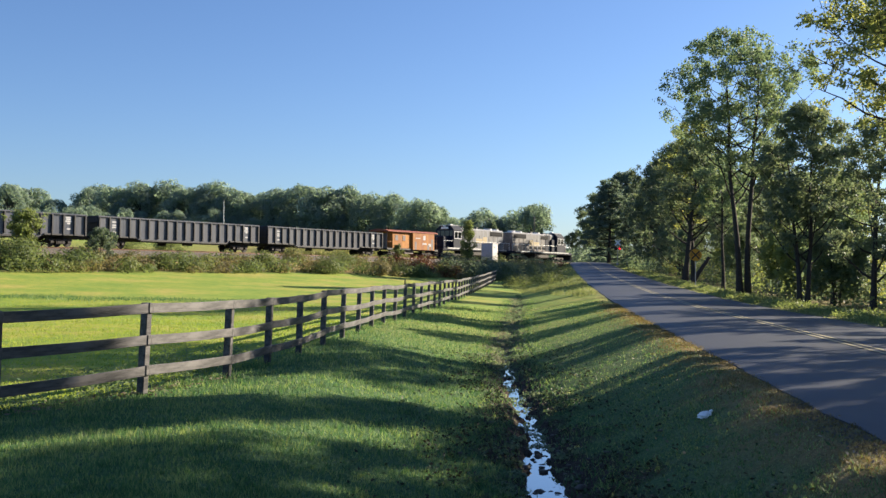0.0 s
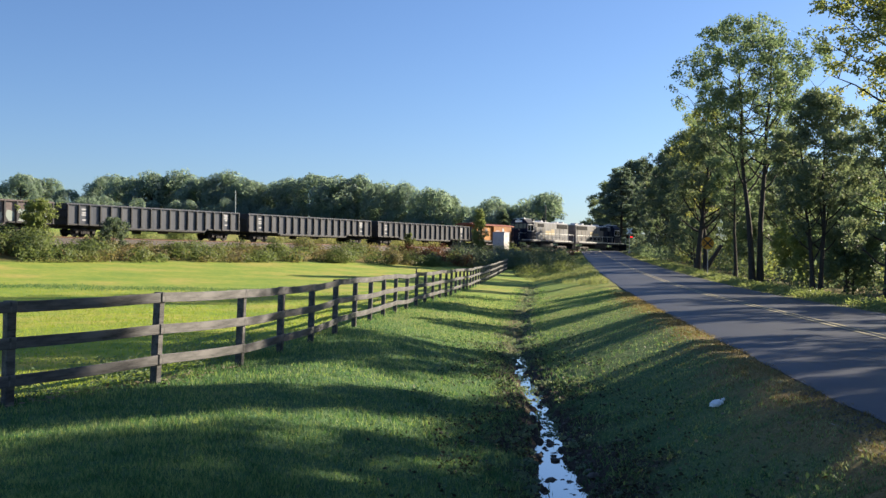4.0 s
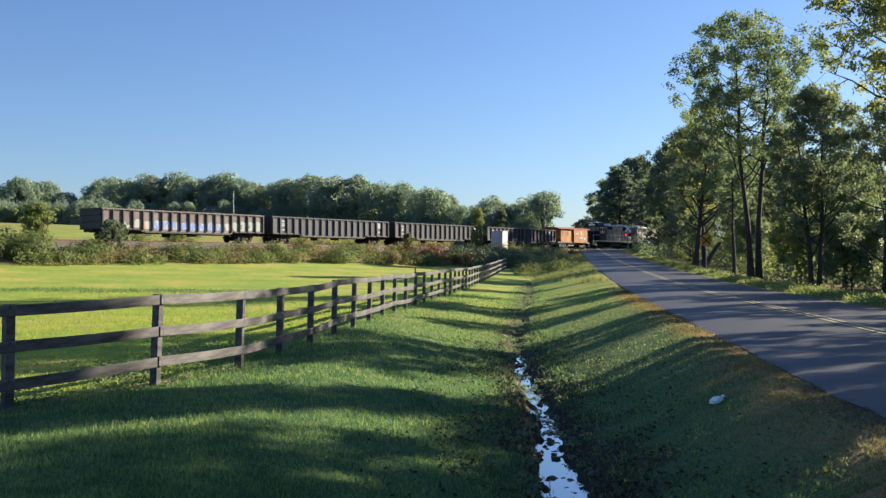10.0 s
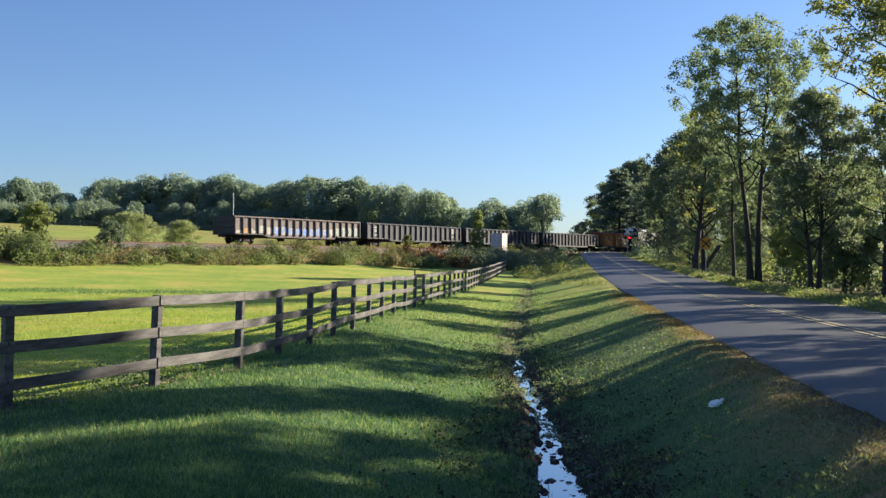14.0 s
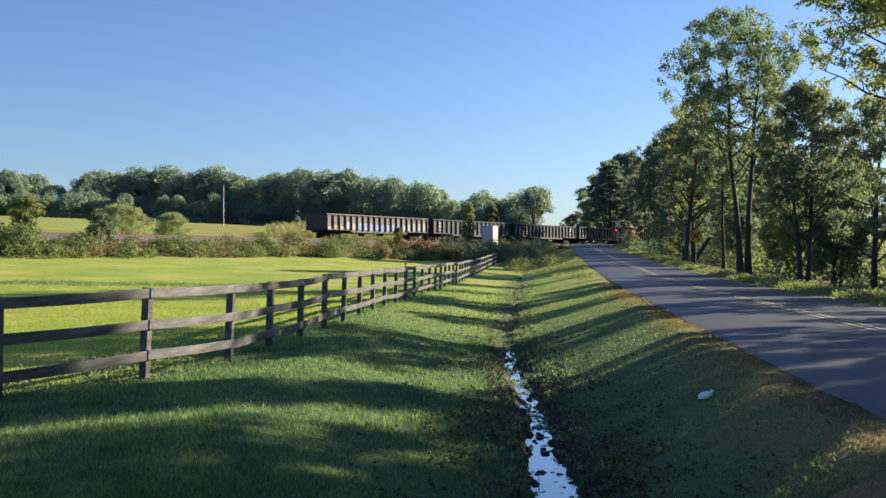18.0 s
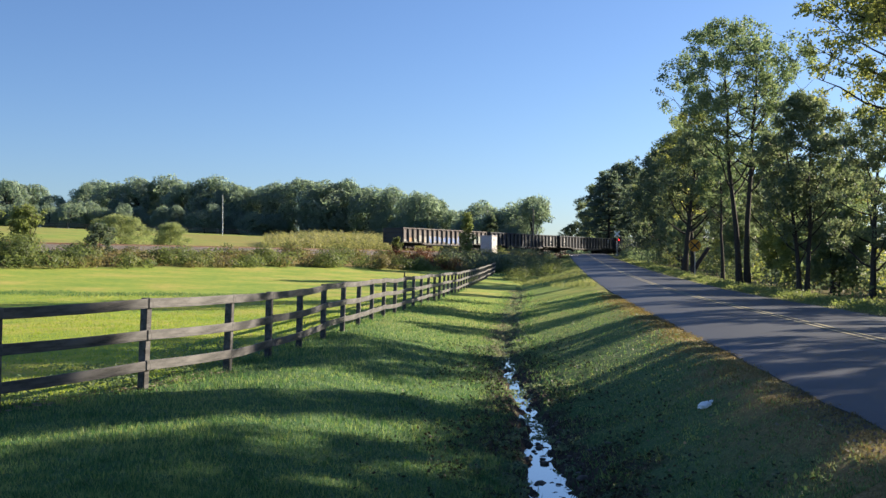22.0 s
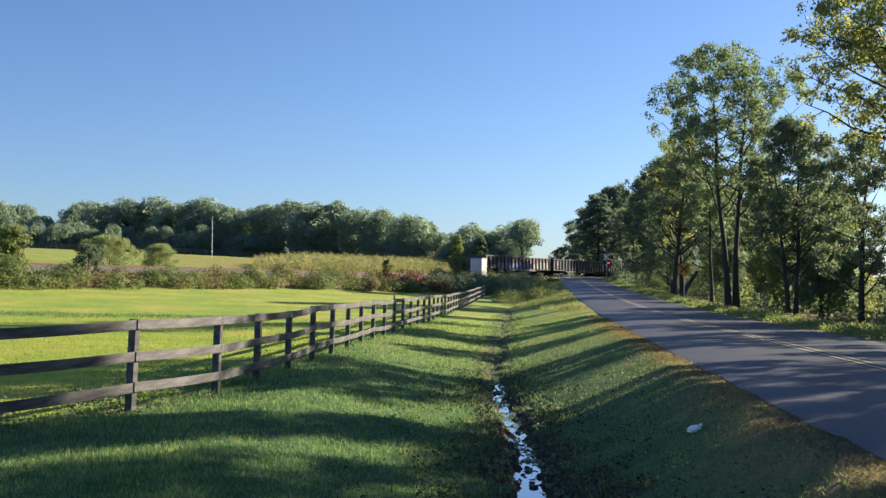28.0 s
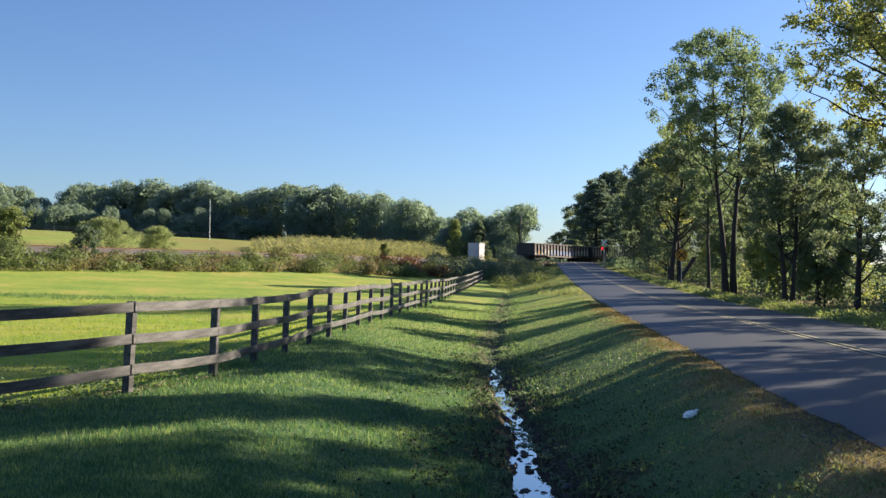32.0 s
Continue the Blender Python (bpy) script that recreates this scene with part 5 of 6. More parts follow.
def bogie_mesh(base):
    bm = bmesh.new()
    for y in (-1.02, 1.02):
        box(bm, (-base / 2 - 0.3, y - 0.08, 0.5), (base / 2 + 0.3, y + 0.08, 0.68), 0.03)
        box(bm, (-0.45, y - 0.09, 0.22), (0.45, y + 0.09, 0.52), 0.03)
        for x in (-base / 2, base / 2):
            box(bm, (x - 0.16, y - 0.11, 0.3), (x + 0.16, y + 0.11, 0.58), 0.03)
        for x in (-0.2, 0, 0.2):
            box(bm, (x - 0.07, y - 0.12, 0.28), (x + 0.07, y + 0.12, 0.5))
    box(bm, (-0.2, -1.0, 0.45), (0.2, 1.0, 0.75), 0.03)
    return shared("bogie", bm, TRUCK)


WHEELSET, BOGIE_MESH, BOGIE_LONG = wheelset_mesh(), bogie_mesh(1.75), bogie_mesh(2.7)


def add_bogies(car, centres, mesh, base):
    for c in centres:
        part("bogie", mesh, None, car).matrix_basis = pose(c, 0, 0)
        for x in (-base / 2, base / 2):
            part("wheelset", WHEELSET, None, car).matrix_basis = pose(c + x, 0, WHEEL_R)


def add_couplers(car, half, z=0.85):
    me = shared("coupler", boxes(((0, -0.09, z - 0.1), (0.45, 0.09, z + 0.1)), ((0.4, -0.16, z - 0.14), (0.62, 0.14, z + 0.14)), bevel=0.02), TRUCK)
    part("coupler", me, None, car).matrix_basis = pose(half, 0, 0)
    part("coupler", me, None, car).matrix_basis = pose(-half, 0, 0, rz=180)


def blob(rng, w, h, n=14):
    """A flat uneven patch of paint, standing in the x z plane."""
    bm = bmesh.new()
    vs = []
    for i in range(n):
        a = 2 * math.pi * i / n
        r = rng.uniform(0.8, 1.0) / (abs(math.cos(a)) ** 4 + abs(math.sin(a)) ** 4) ** 0.25
        vs.append(bm.verts.new((math.cos(a) * w / 2 * r, 0, math.sin(a) * h / 2 * r)))
    bm.faces.new(vs)
    return bm


def gondola(label, side_mat, seed, graffiti=False, group="gondola cars"):
    L, W, top = 20.6, 3.1, 2.97
    h = L / 2
    car = tagged(new("gondola_car"), label, "gondola car", group)
    rng = random.Random(seed)
    for y in (-1, 1):
        yy = y * W / 2
        bm = bmesh.new()
        a, b = sorted((yy, yy - y * 0.05))
        pts = [(-h, 1.02), (-h + 4.2, 1.02), (-h + 4.9, 0.78), (h - 4.9, 0.78), (h - 4.2, 1.02), (h, 1.02), (h, top - 0.1), (-h, top - 0.1)]
        f0 = [bm.verts.new((x, a, z)) for x, z in pts]
        f1 = [bm.verts.new((x, b, z)) for x, z in pts]
        bm.faces.new(f0)
        bm.faces.new(f1[::-1])
        for i in range(8):
            bm.faces.new([f0[i], f1[i], f1[(i + 1) % 8], f0[(i + 1) % 8]])
        bmesh.ops.recalc_face_normals(bm, faces=bm.faces[:])
        part("side", bm, side_mat, car)
        a, b = sorted((yy - y * 0.06, yy + y * 0.13))
        part("top_chord", boxes(((-h, a, top - 0.14), (h, b, top)), bevel=0.015), side_mat, car)
        a, b = sorted((yy, yy + y * 0.11))
        part("side_sill", boxes(((-h, a, 1.0), (-h + 4.3, b, 1.14)), ((-h + 4.8, a, 0.76), (h - 4.8, b, 0.92)), ((h - 4.3, a, 1.0), (h, b, 1.14)), bevel=0.01), GON_DARK, car)
        # ribs are darker than the panels: their shade is put into the colour
        rib = shared("rib", boxes(((-0.085, min(0, y * 0.16), 1.0), (0.085, max(0, y * 0.16), top - 0.12)), bevel=0.025), GON_DARK)
        for i in range(19):
            x = -h + 0.14 + i * (L - 0.28) / 18
            part("rib", rib, None, car).matrix_basis = pose(x, yy, 0)
        # paint in the bays, on the outside of the panels
        bay = (L - 0.28) / 18
        out = yy + y * 0.006
        for i in range(18):
            xc = -h + 0.14 + (i + 0.5) * bay
            if graffiti:
                if y < 0:
                    tint = ORANGE_SPRAY if i == 1 else PALE_SPRAY if i < 14 else GREEN_SPRAY
                    tall = rng.uniform(0.35, 0.6) if i < 3 else rng.uniform(0.7, 1.0) if i < 14 else rng.uniform(0.95, 1.3)
                    p = part("graffiti", blob(rng, bay * rng.uniform(0.7, 0.98), tall), tint, car, "faded spray-painted patch")
                    p.matrix_basis = pose(xc, out, 1.08 + 0.5 * tall + rng.uniform(-0.04, 0.1))
                    for k in range(3 if 4 < i < 13 else 1 if 1 < i < 17 else 0):
                        tint = BLUE_SPRAY if 4 < i < 13 else rng.choice((ORANGE_SPRAY, GON_DARK, GREEN_SPRAY))
                        p = part("graffiti", blob(rng, rng.uniform(0.22, 0.34), rng.uniform(0.7, 1.05), 9), tint, car, "spray-painted letter stroke")
                        p.matrix_basis = pose(xc - 0.4 + 0.36 * k + rng.uniform(-0.05, 0.05), out + y * (0.005 + 0.004 * k), 1.5 + rng.uniform(-0.12, 0.12), ry=rng.uniform(-35, 35))
            elif i in (1, 16):
                rows = ((2.45, 0.5), (2.15, 0.45), (1.95, 0.5), (1.5, 0.4)) if i == 1 else ((2.62, 0.62), (2.46, 0.5), (2.28, 0.66), (2.1, 0.34), (1.6, 0.4))
                for z, wd in rows:
                    part("stencil", boxes(((xc - wd / 2, min(out, out + y * 0.004), z - 0.07), (xc + wd / 2, max(out, out + y * 0.004), z + 0.07))), LETTER, car, "faded white stencilled marks")
    for x in (-1, 1):
        a, b = sorted((x * h, x * (h - 0.06)))
        part("end_wall", boxes(((a, -W / 2, 1.0), (b, W / 2, top)), bevel=0.01), GON_DARK, car)
        a, b = sorted((x * h, x * (h + 0.1)))
        part("end_ribs", boxes(*[((a, -W / 2 + 0.05, z), (b, W / 2 - 0.05, z + 0.12)) for z in (1.05, 1.7, 2.3, 2.82)], bevel=0.02), GON_DARK, car)
        lad = boxes(*[((a, W / 2 - 0.55, 1.2 + 0.4 * k), (b, W / 2 - 0.1, 1.24 + 0.4 * k)) for k in range(4)])
        part("ladder", lad, GON_DARK, car)
    part("floor", boxes(((-h + 0.06, -W / 2 + 0.05, 1.03), (h - 0.06, W / 2 - 0.05, 1.12))), GON_DARK, car)
    part("centre_sill", boxes(((-h, -0.25, 0.7), (h, 0.25, 1.0)), bevel=0.02), GON_DARK, car)
    part("brake_valve", boxes(((-1.4, 0.5, 0.45), (-0.6, 0.95, 0.8)), bevel=0.04), TRUCK, car)
    part("air_reservoir", boxes(((0.5, -0.9, 0.5), (1.6, -0.5, 0.76)), bevel=0.04), TRUCK, car)
    add_bogies(car, (-h + 2.3, h - 2.3), BOGIE_MESH, 1.75)
    add_couplers(car, h)
    return car


def caboose():
    L, top = 11.4, 3.3
    h = L / 2
    car = tagged(new("caboose"), "faded orange caboose with a rusty red overhanging roof", "caboose")
    part("underframe", boxes(((-h, -1.4, 0.92), (h, 1.4, 1.14)), bevel=0.03), GON_DARK, car)
    part("body", boxes(((-h + 1.25, -1.3, 1.14), (h - 1.0, 1.3, top)), bevel=0.03), ORANGE, car)
    for y in (-1, 1):
        a, b = sorted((y * 1.28, y * 1.56))
        part("bay", boxes(((-0.35, a, 1.0), (h - 1.1, b, top - 0.02)), bevel=0.03), ORANGE, car, "projecting orange bay")
        a, b = sorted((y * 1.3, y * 1.325))
        for x0, x1, z0, z1 in ((-3.9, -3.3, 2.15, 2.85), (-2.3, -1.7, 2.15, 2.85)):
            w = part("window", boxes(((x0 - 0.07, a, z0 - 0.07), (x1 + 0.07, b, z1 + 0.07)), bevel=0.01), ORANGE, car)
            p, q = sorted((y * 1.325, y * 1.335))
            part("pane", boxes(((x0, p, z0), (x1, q, z1))), GON_RUST, w, "boarded brown pane")
        a, b = sorted((y * 1.56, y * 1.566))
        for lo, hi in (((2.0, 2.35), (2.5, 2.95)), ((1.8, 1.75), (2.75, 1.95)), ((0.3, 2.5), (1.3, 2.62)), ((3.2, 1.5), (3.9, 1.9))):
            part("stencil", boxes(((lo[0], a, lo[1]), (hi[0], b, hi[1]))), LETTER, car, "faded white marks")
        a, b = sorted((y * 1.56, y * 1.568))
        for x0, x1, z0, z1 in ((0.05, 0.5, 1.05, 2.1), (2.9, 3.4, 1.05, 1.7), (3.8, 4.3, 1.05, 2.5)):
            part("rust_streak", boxes(((x0, a, z0), (x1, b, z1))), GON_RUST, car, "brown rust streak")
        for x in (-h + 0.12, h - 0.12):
            part("roof_post", rod([(x, y * 1.25, 1.1), (x, y * 1.25, top)], [0.03, 0.03], 6), GON_RUST, car)
            part("grab_rail", rod([(x, y * 1.3, 1.95), (x + math.copysign(0.9, -x), y * 1.3, 1.95)], [0.02, 0.02], 6), ORANGE, car)
        for x in (-1, 1):
            for k in range(3):
                a, b = sorted((x * (h - 0.05), x * (h - 0.7)))
                p, q = sorted((y * 1.0, y * 1.45))
                part("step", boxes(((a, p, 0.38 + 0.25 * k), (b, q, 0.42 + 0.25 * k))), GON_DARK, car)
    bm = bmesh.new()
    sec = [(-1.62, top - 0.04), (-1.62, top + 0.06), (-0.9, top + 0.24), (0, top + 0.3), (0.9, top + 0.24), (1.62, top + 0.06), (1.62, top - 0.04)]
    u = [bm.verts.new((-h - 0.05, y, z)) for y, z in sec]
    v = [bm.verts.new((h - 0.35, y, z)) for y, z in sec]
    bm.faces.new(u)
    bm.faces.new(v[::-1])
    for i in range(len(sec)):
        k = (i + 1) % len(sec)
        bm.faces.new([u[i], v[i], v[k], u[k]])
    bmesh.ops.recalc_face_normals(bm, faces=bm.faces[:])
    part("roof", bm, ROOF_RED, car, "rusty red roof")
    part("smoke_jack", rod([(-3.2, 0.7, top + 0.1), (-3.2, 0.7, top + 0.65)], [0.09, 0.09], 8), GON_DARK, car)
    for x0, x1 in ((-h + 1.2, -h + 1.25), (h - 1.0, h - 0.95)):
        part("end_door", boxes(((x0, -0.42, 1.16), (x1, 0.42, 3.05)), bevel=0.005), GON_RUST, car, "brown end door")
    part("brake_wheel", rod([(-h + 0.1, -0.35, 2.0), (-h + 0.16, -0.35, 2.0)], [0.28, 0.28], 16), GON_RUST, car)
    part("tool_box", boxes(((-1.6, -1.1, 0.45), (0.4, -0.6, 0.92)), bevel=0.03), GON_RUST, car)
    add_bogies(car, (-h + 2.2, h - 2.2), BOGIE_MESH, 1.75)
    add_couplers(car, h)
    return car


def locomotive(label, cab_mat, hood_mat, long=1.0, tall=1.06):
    """A four-axle road switcher; its cab stands towards +x."""
    L = 17.6
    h = L / 2
    loco = tagged(new("locomotive"), label, "locomotive", "diesel locomotives")
    part("underframe", boxes(((-h, -1.5, 1.12), (h, 1.5, 1.42)), bevel=0.03), LOCO_BLUE, loco)
    part("walkway_edge", boxes(((-h + 1.0, -1.56, 1.3), (h - 1.0, -1.5, 1.46)), ((-h + 1.0, 1.5, 1.3), (h - 1.0, 1.56, 1.46))), GREY_STEEL, loco, "pale walkway edge")
    part("fuel_tank", boxes(((-2.3, -1.35, 0.4), (2.0, 1.35, 1.12)), bevel=0.18), TRUCK, loco)
    part("air_tank", rod([(-2.2, -1.2, 1.0), (2.0, -1.2, 1.0)], [0.14, 0.14], 10), TRUCK, loco)
    part("long_hood", boxes(((-h + 0.9, -0.92, 1.42), (h - 4.6, 0.92, 4.1)), bevel=0.12), hood_mat, loco)
    for k in range(9):
        x = -h + 1.5 + k * 1.25
        part("hood_door", boxes(((x, -0.95, 1.6), (x + 1.1, -0.915, 3.3)), bevel=0.01), hood_mat, loco)
        part("hood_door", boxes(((x, 0.915, 1.6), (x + 1.1, 0.95, 3.3)), bevel=0.01), hood_mat, loco)
    for a, b in ((-0.99, -0.9), (0.9, 0.99)):
        part("radiator", boxes(((-h + 1.3, a, 3.35), (-h + 4.6, b, 3.95))), GRILLE, loco, "black radiator grille")
    for a, b in ((-0.99, -0.9), (0.9, 0.99)):
        part("intake_grille", boxes(((0.2, a, 3.4), (2.2, b, 3.9))), GRILLE, loco, "black intake grille")
    part("roof", boxes(((-h + 0.95, -0.8, 4.08), (h - 4.6, 0.8, 4.2)), bevel=0.05), ROOF_WHITE, loco, "bright roof with sun glints put into its colour")
    for x in (-h + 2.0, -h + 3.9, 0.2):
        bm = bmesh.new()
        bmesh.ops.create_cone(bm, cap_ends=True, segments=20, radius1=0.62, radius2=0.58, depth=0.26, matrix=Matrix.Translation((x, 0, 4.3)))
        part("roof_fan", bm, ROOF_WHITE, loco)
    for x in (2.0, -1.8):
        part("exhaust_stack", boxes(((x, -0.3, 4.15), (x + 0.5, 0.3, 4.5)), bevel=0.04), GON_DARK, loco)
    part("hood_end", boxes(((-h + 0.86, -0.85, 1.45), (-h + 0.9, 0.85, 4.0)), bevel=0.01), GON_RUST, loco, "rust-brown hood end")
    for k in range(4):
        part("louvre", boxes(((-h + 5.6 + 1.25 * k, -0.962, 1.8), (-h + 6.4 + 1.25 * k, -0.95, 2.2)), bevel=0.004), GRILLE, loco, "dark door louvre")
    part("blower_housing", boxes(((h - 5.9, -1.25, 1.42), (h - 4.6, 1.25, 3.4)), bevel=0.1), cab_mat, loco)
    part("front_hood", boxes(((h - 7.4, -0.965, 1.45), (h - 5.85, 0.965, 4.09)), bevel=0.06), hood_mat if long < 1.1 else cab_mat, loco, "hood section behind the cab")
    # cab with sloped roof edges
    bm = bmesh.new()
    sec = [(-1.52, 1.42), (1.52, 1.42), (1.52, 3.9), (0.95, 4.42), (-0.95, 4.42), (-1.52, 3.9)]
    a = [bm.verts.new((h - 4.6, y, z)) for y, z in sec]
    b = [bm.verts.new((h - 2.5, y, z)) for y, z in sec]
    bm.faces.new(a)
    bm.faces.new(b[::-1])
    for i in range(6):
        bm.faces.new([a[i], b[i], b[(i + 1) % 6], a[(i + 1) % 6]])
    bmesh.ops.recalc_face_normals(bm, faces=bm.faces[:])
    cab = part("cab", bm, cab_mat, loco)
    part("cab_roof", boxes(((h - 4.7, -0.98, 4.42), (h - 2.4, 0.98, 4.5)), bevel=0.03), ROOF_WHITE, loco, "bright cab roof")
    for y in (-1, 1):
        for x0, x1 in ((h - 4.35, h - 3.6), (h - 3.45, h - 2.75)):
            p, q = sorted((y * 1.525, y * 1.535))
            part("side_window", boxes(((x0, p, 2.75), (x1, q, 3.55))), GLASS_DARK, cab)
            p, q = sorted((y * 1.52, y * 1.528))
            part("window_frame", boxes(((x0 - 0.1, p, 2.65), (x1 + 0.1, q, 3.65)), bevel=0.003), ROOF_WHITE, cab, "pale window frame")
    for y0, y1 in ((-1.35, -0.85), (-0.72, -0.05), (0.05, 0.72), (0.85, 1.35)):
        part("windscreen", boxes(((h - 2.5, y0, 3.05), (h - 2.485, y1, 3.75))), GLASS_DARK, cab)
    part("number_board", boxes(((h - 2.5, -0.6, 3.95), (h - 2.4, 0.6, 4.25)), bevel=0.02), SIGN_WHITE, loco, "pale number board")
    part("short_hood", boxes(((h - 2.5, -0.95, 1.42), (h - 0.75, 0.95, 2.95)), bevel=0.14), cab_mat, loco)
    part("headlight", boxes(((h - 2.42, -0.2, 4.28), (h - 2.3, 0.2, 4.44)), bevel=0.02), SIGN_WHITE, loco)
    for x in (-1, 1):
        a, b = sorted((x * h, x * (h + 0.12)))
        part("pilot_plate", boxes(((a, -1.5, 0.25), (b, 1.5, 1.3)), bevel=0.03), LOCO_BLUE, loco)
        for y in (-1, 1):
            p, q = sorted((y * 1.1, y * 1.55))
            for k in range(3):
                a2, b2 = sorted((x * (h - 0.05), x * (h - 0.7)))
                part("step", boxes(((a2, p, 0.35 + 0.33 * k), (b2, q, 0.39 + 0.33 * k))), LOCO_BLUE, loco)
    for y in (-1.5, 1.5):
        part("handrail", rod([(-h + 0.1, y, 2.42), (h - 4.8, y, 2.42)], [0.02, 0.02], 6), SIGN_WHITE, loco, "pale handrail")
        part("handrail", rod([(h - 2.3, y, 2.35), (h - 0.1, y, 2.35)], [0.02, 0.02], 6), SIGN_WHITE, loco, "pale handrail")
        post = shared("stanchion", rod([(0, 0, 1.42), (0, 0, 2.42)], [0.02, 0.02], 6), SIGN_WHITE)
        for k in range(8):
            part("stanchion", post, None, loco).matrix_basis = pose(-h + 0.12 + k * 1.75, y, 0)
        part("stanchion", post, None, loco).matrix_basis = pose(h - 0.12, y, -0.05)
        a, b = sorted((math.copysign(0.955, y), math.copysign(0.962, y)))
        part("emblem", boxes(((-3.2, a, 2.3), (-2.1, b, 3.15)), ((-1.95, a, 2.3), (-0.3, b, 2.9))), LOCO_GOLD, loco, "faded gold lettering blocks")
    part("dirt_band", boxes(((-h + 1.0, -0.975, 1.45), (h - 4.7, -0.955, 1.58)), ((-h + 1.0, 0.955, 1.45), (h - 4.7, 0.975, 1.58))), GON_RUST, loco)
    part("bell", boxes(((h - 5.4, -0.15, 4.15), (h - 5.1, 0.15, 4.4)), bevel=0.04), LOCO_GOLD, loco)
    part("horn", boxes(((h - 4.2, -0.25, 4.5), (h - 3.6, 0.25, 4.68)), bevel=0.04), GREY_STEEL, loco)
    done = set()
    for ob in [c for c in loco.children] + [g for c in loco.children for g in c.children]:
        m = ob.matrix_basis.copy()
        m.translation.x *= long
        m.translation.z *= tall
        ob.matrix_basis = m
        if ob.data.name not in done:
            done.add(ob.data.name)
            ob.data.transform(Matrix.Diagonal((long, 1, tall, 1)))
    add_bogies(loco, ((-h + 3.4) * long, (h - 3.4) * long), BOGIE_LONG, 2.7)
    add_couplers(loco, (h + 0.1) * long)
    return loco


def make_train():
    """Each car with the distance of its middle ahead of the train's tail."""
    black = "weathered black gondola car with ribbed steel sides"
    tail = gondola("rusty brown gondola car with blue graffiti at the train's tail", GON_RUST, 1, True)
    g2 = gondola(black, GON_SIDE, 2)
    g3, g4 = copy_thing(g2, pose(0, 0, 0)), copy_thing(g2, pose(0, 0, 0))
    hop = caboose()
    second = locomotive("silver-grey diesel locomotive facing backwards with dark blue cab", LOCO_BLUE, LOCO_GREY, 1.02)
    lead = locomotive("dull silver-grey diesel locomotive with dark blue cab leading the train", LOCO_BLUE, LOCO_DULL, 1.13)
    return [(tail, 10.3, 0), (g2, 32.1, 0), (g3, 53.9, 0), (g4, 75.7, 0), (hop, 92.9, 0), (second, 108.7, 180), (lead, 128.3, 0)]


TRAIN = make_train()

# distance of the tail along the track, second by second
TAIL = [(0, -98.1), (2, -89.5), (4, -80.9), (6, -72.1), (8, -63.6), (10, -55.3), (12, -47.1), (14, -39.0), (16, -30.9), (18, -22.9), (20, -15.3), (22, -7.7), (24, -0.2), (26, 7.5), (28, 15.4), (30, 23.3), (32, 31.4)]


def motions():
    for car, ahead, turn in TRAIN:
        walk(car, [(t, Matrix.Translation(on_track(s + ahead)) @ pose(0, 0, 0, ry=0.143, rz=HEADING) @ pose(0, 0, 0, rz=turn)) for t, s in TAIL])
    ts, ss = [t for t, s in TAIL], [s for t, s in TAIL]
    for car, ahead, turn in TRAIN:
        for w in [c for c in car.children if c.name.startswith("wheelset")]:
            p = w.matrix_basis.translation.copy()
            rows = []
            for k in range(214):
                t = min(k * 0.15, 32.0)
                s = float(np.interp(t, ts, ss))
                rows.append((t, Matrix.Translation(p) @ Matrix.Rotation((s / WHEEL_R) * (1 if turn == 0 else -1), 4, "Y")))
            rows.append((32.0, rows[-1][1]))
            walk(w, rows)
    # the crossing lights flash in turn: the lit lens passes from one lamp to the other
    rows = [(0.0, pose(0.3, 0, 0))]
    t, left = 0.55, True
    while t < 32:
        rows += [(t - 0.04, rows[-1][1]), (t, pose(-0.3 if left else 0.3, 0, 0))]
        t, left = t + 0.58, not left
    rows.append((32.0, rows[-1][1]))
    walk(LIT, rows)

# ---- signals, signs, poles and small things ----
def crossing_signal(x, y, rz, label):
    sig = tagged(new("crossing_signal"), label, "crossing signal", "railway crossing signals")
    sig.matrix_basis = pose(x, y, float(land_z(x, y)), rz=rz)
    part("mast", rod([(0, 0, -0.3), (0, 0, 4.1)], [0.065, 0.06], 10), GREY_STEEL, sig)
    part("base", boxes(((-0.2, -0.2, -0.1), (0.2, 0.2, 0.35)), bevel=0.05), GREY_STEEL, sig)
    cb = part("crossbuck", boxes(((-0.61, -0.09, -0.115), (0.61, -0.075, 0.115)), bevel=0.004), SIGN_WHITE, sig)
    cb.matrix_basis = pose(0, 0, 3.55) @ pose(0, 0, 0, ry=45)
    cb = part("crossbuck", boxes(((-0.61, -0.108, -0.115), (0.61, -0.093, 0.115)), bevel=0.004), SIGN_WHITE, sig)
    cb.matrix_basis = pose(0, 0, 3.55) @ pose(0, 0, 0, ry=-45)
    part("lamp_bar", boxes(((-0.4, -0.05, 2.57), (0.4, 0.05, 2.65))), SIGN_BLACK, sig)
    for sx in (-0.3, 0.3):
        bm = bmesh.new()
        rot = Matrix.Translation((sx, -0.1, 2.61)) @ Matrix.Rotation(math.pi / 2, 4, "X")
        bmesh.ops.create_cone(bm, cap_ends=True, segments=24, radius1=0.25, radius2=0.25, depth=0.03, matrix=rot)
        part("backboard", bm, SIGN_BLACK, sig)
        bm = bmesh.new()
        rot = Matrix.Translation((sx, -0.14, 2.61)) @ Matrix.Rotation(math.pi / 2, 4, "X")
        bmesh.ops.create_cone(bm, cap_ends=True, segments=20, radius1=0.12, radius2=0.12, depth=0.04, matrix=rot)
        part("lens", bm, RED_OFF, sig, "unlit red lens")
    return sig


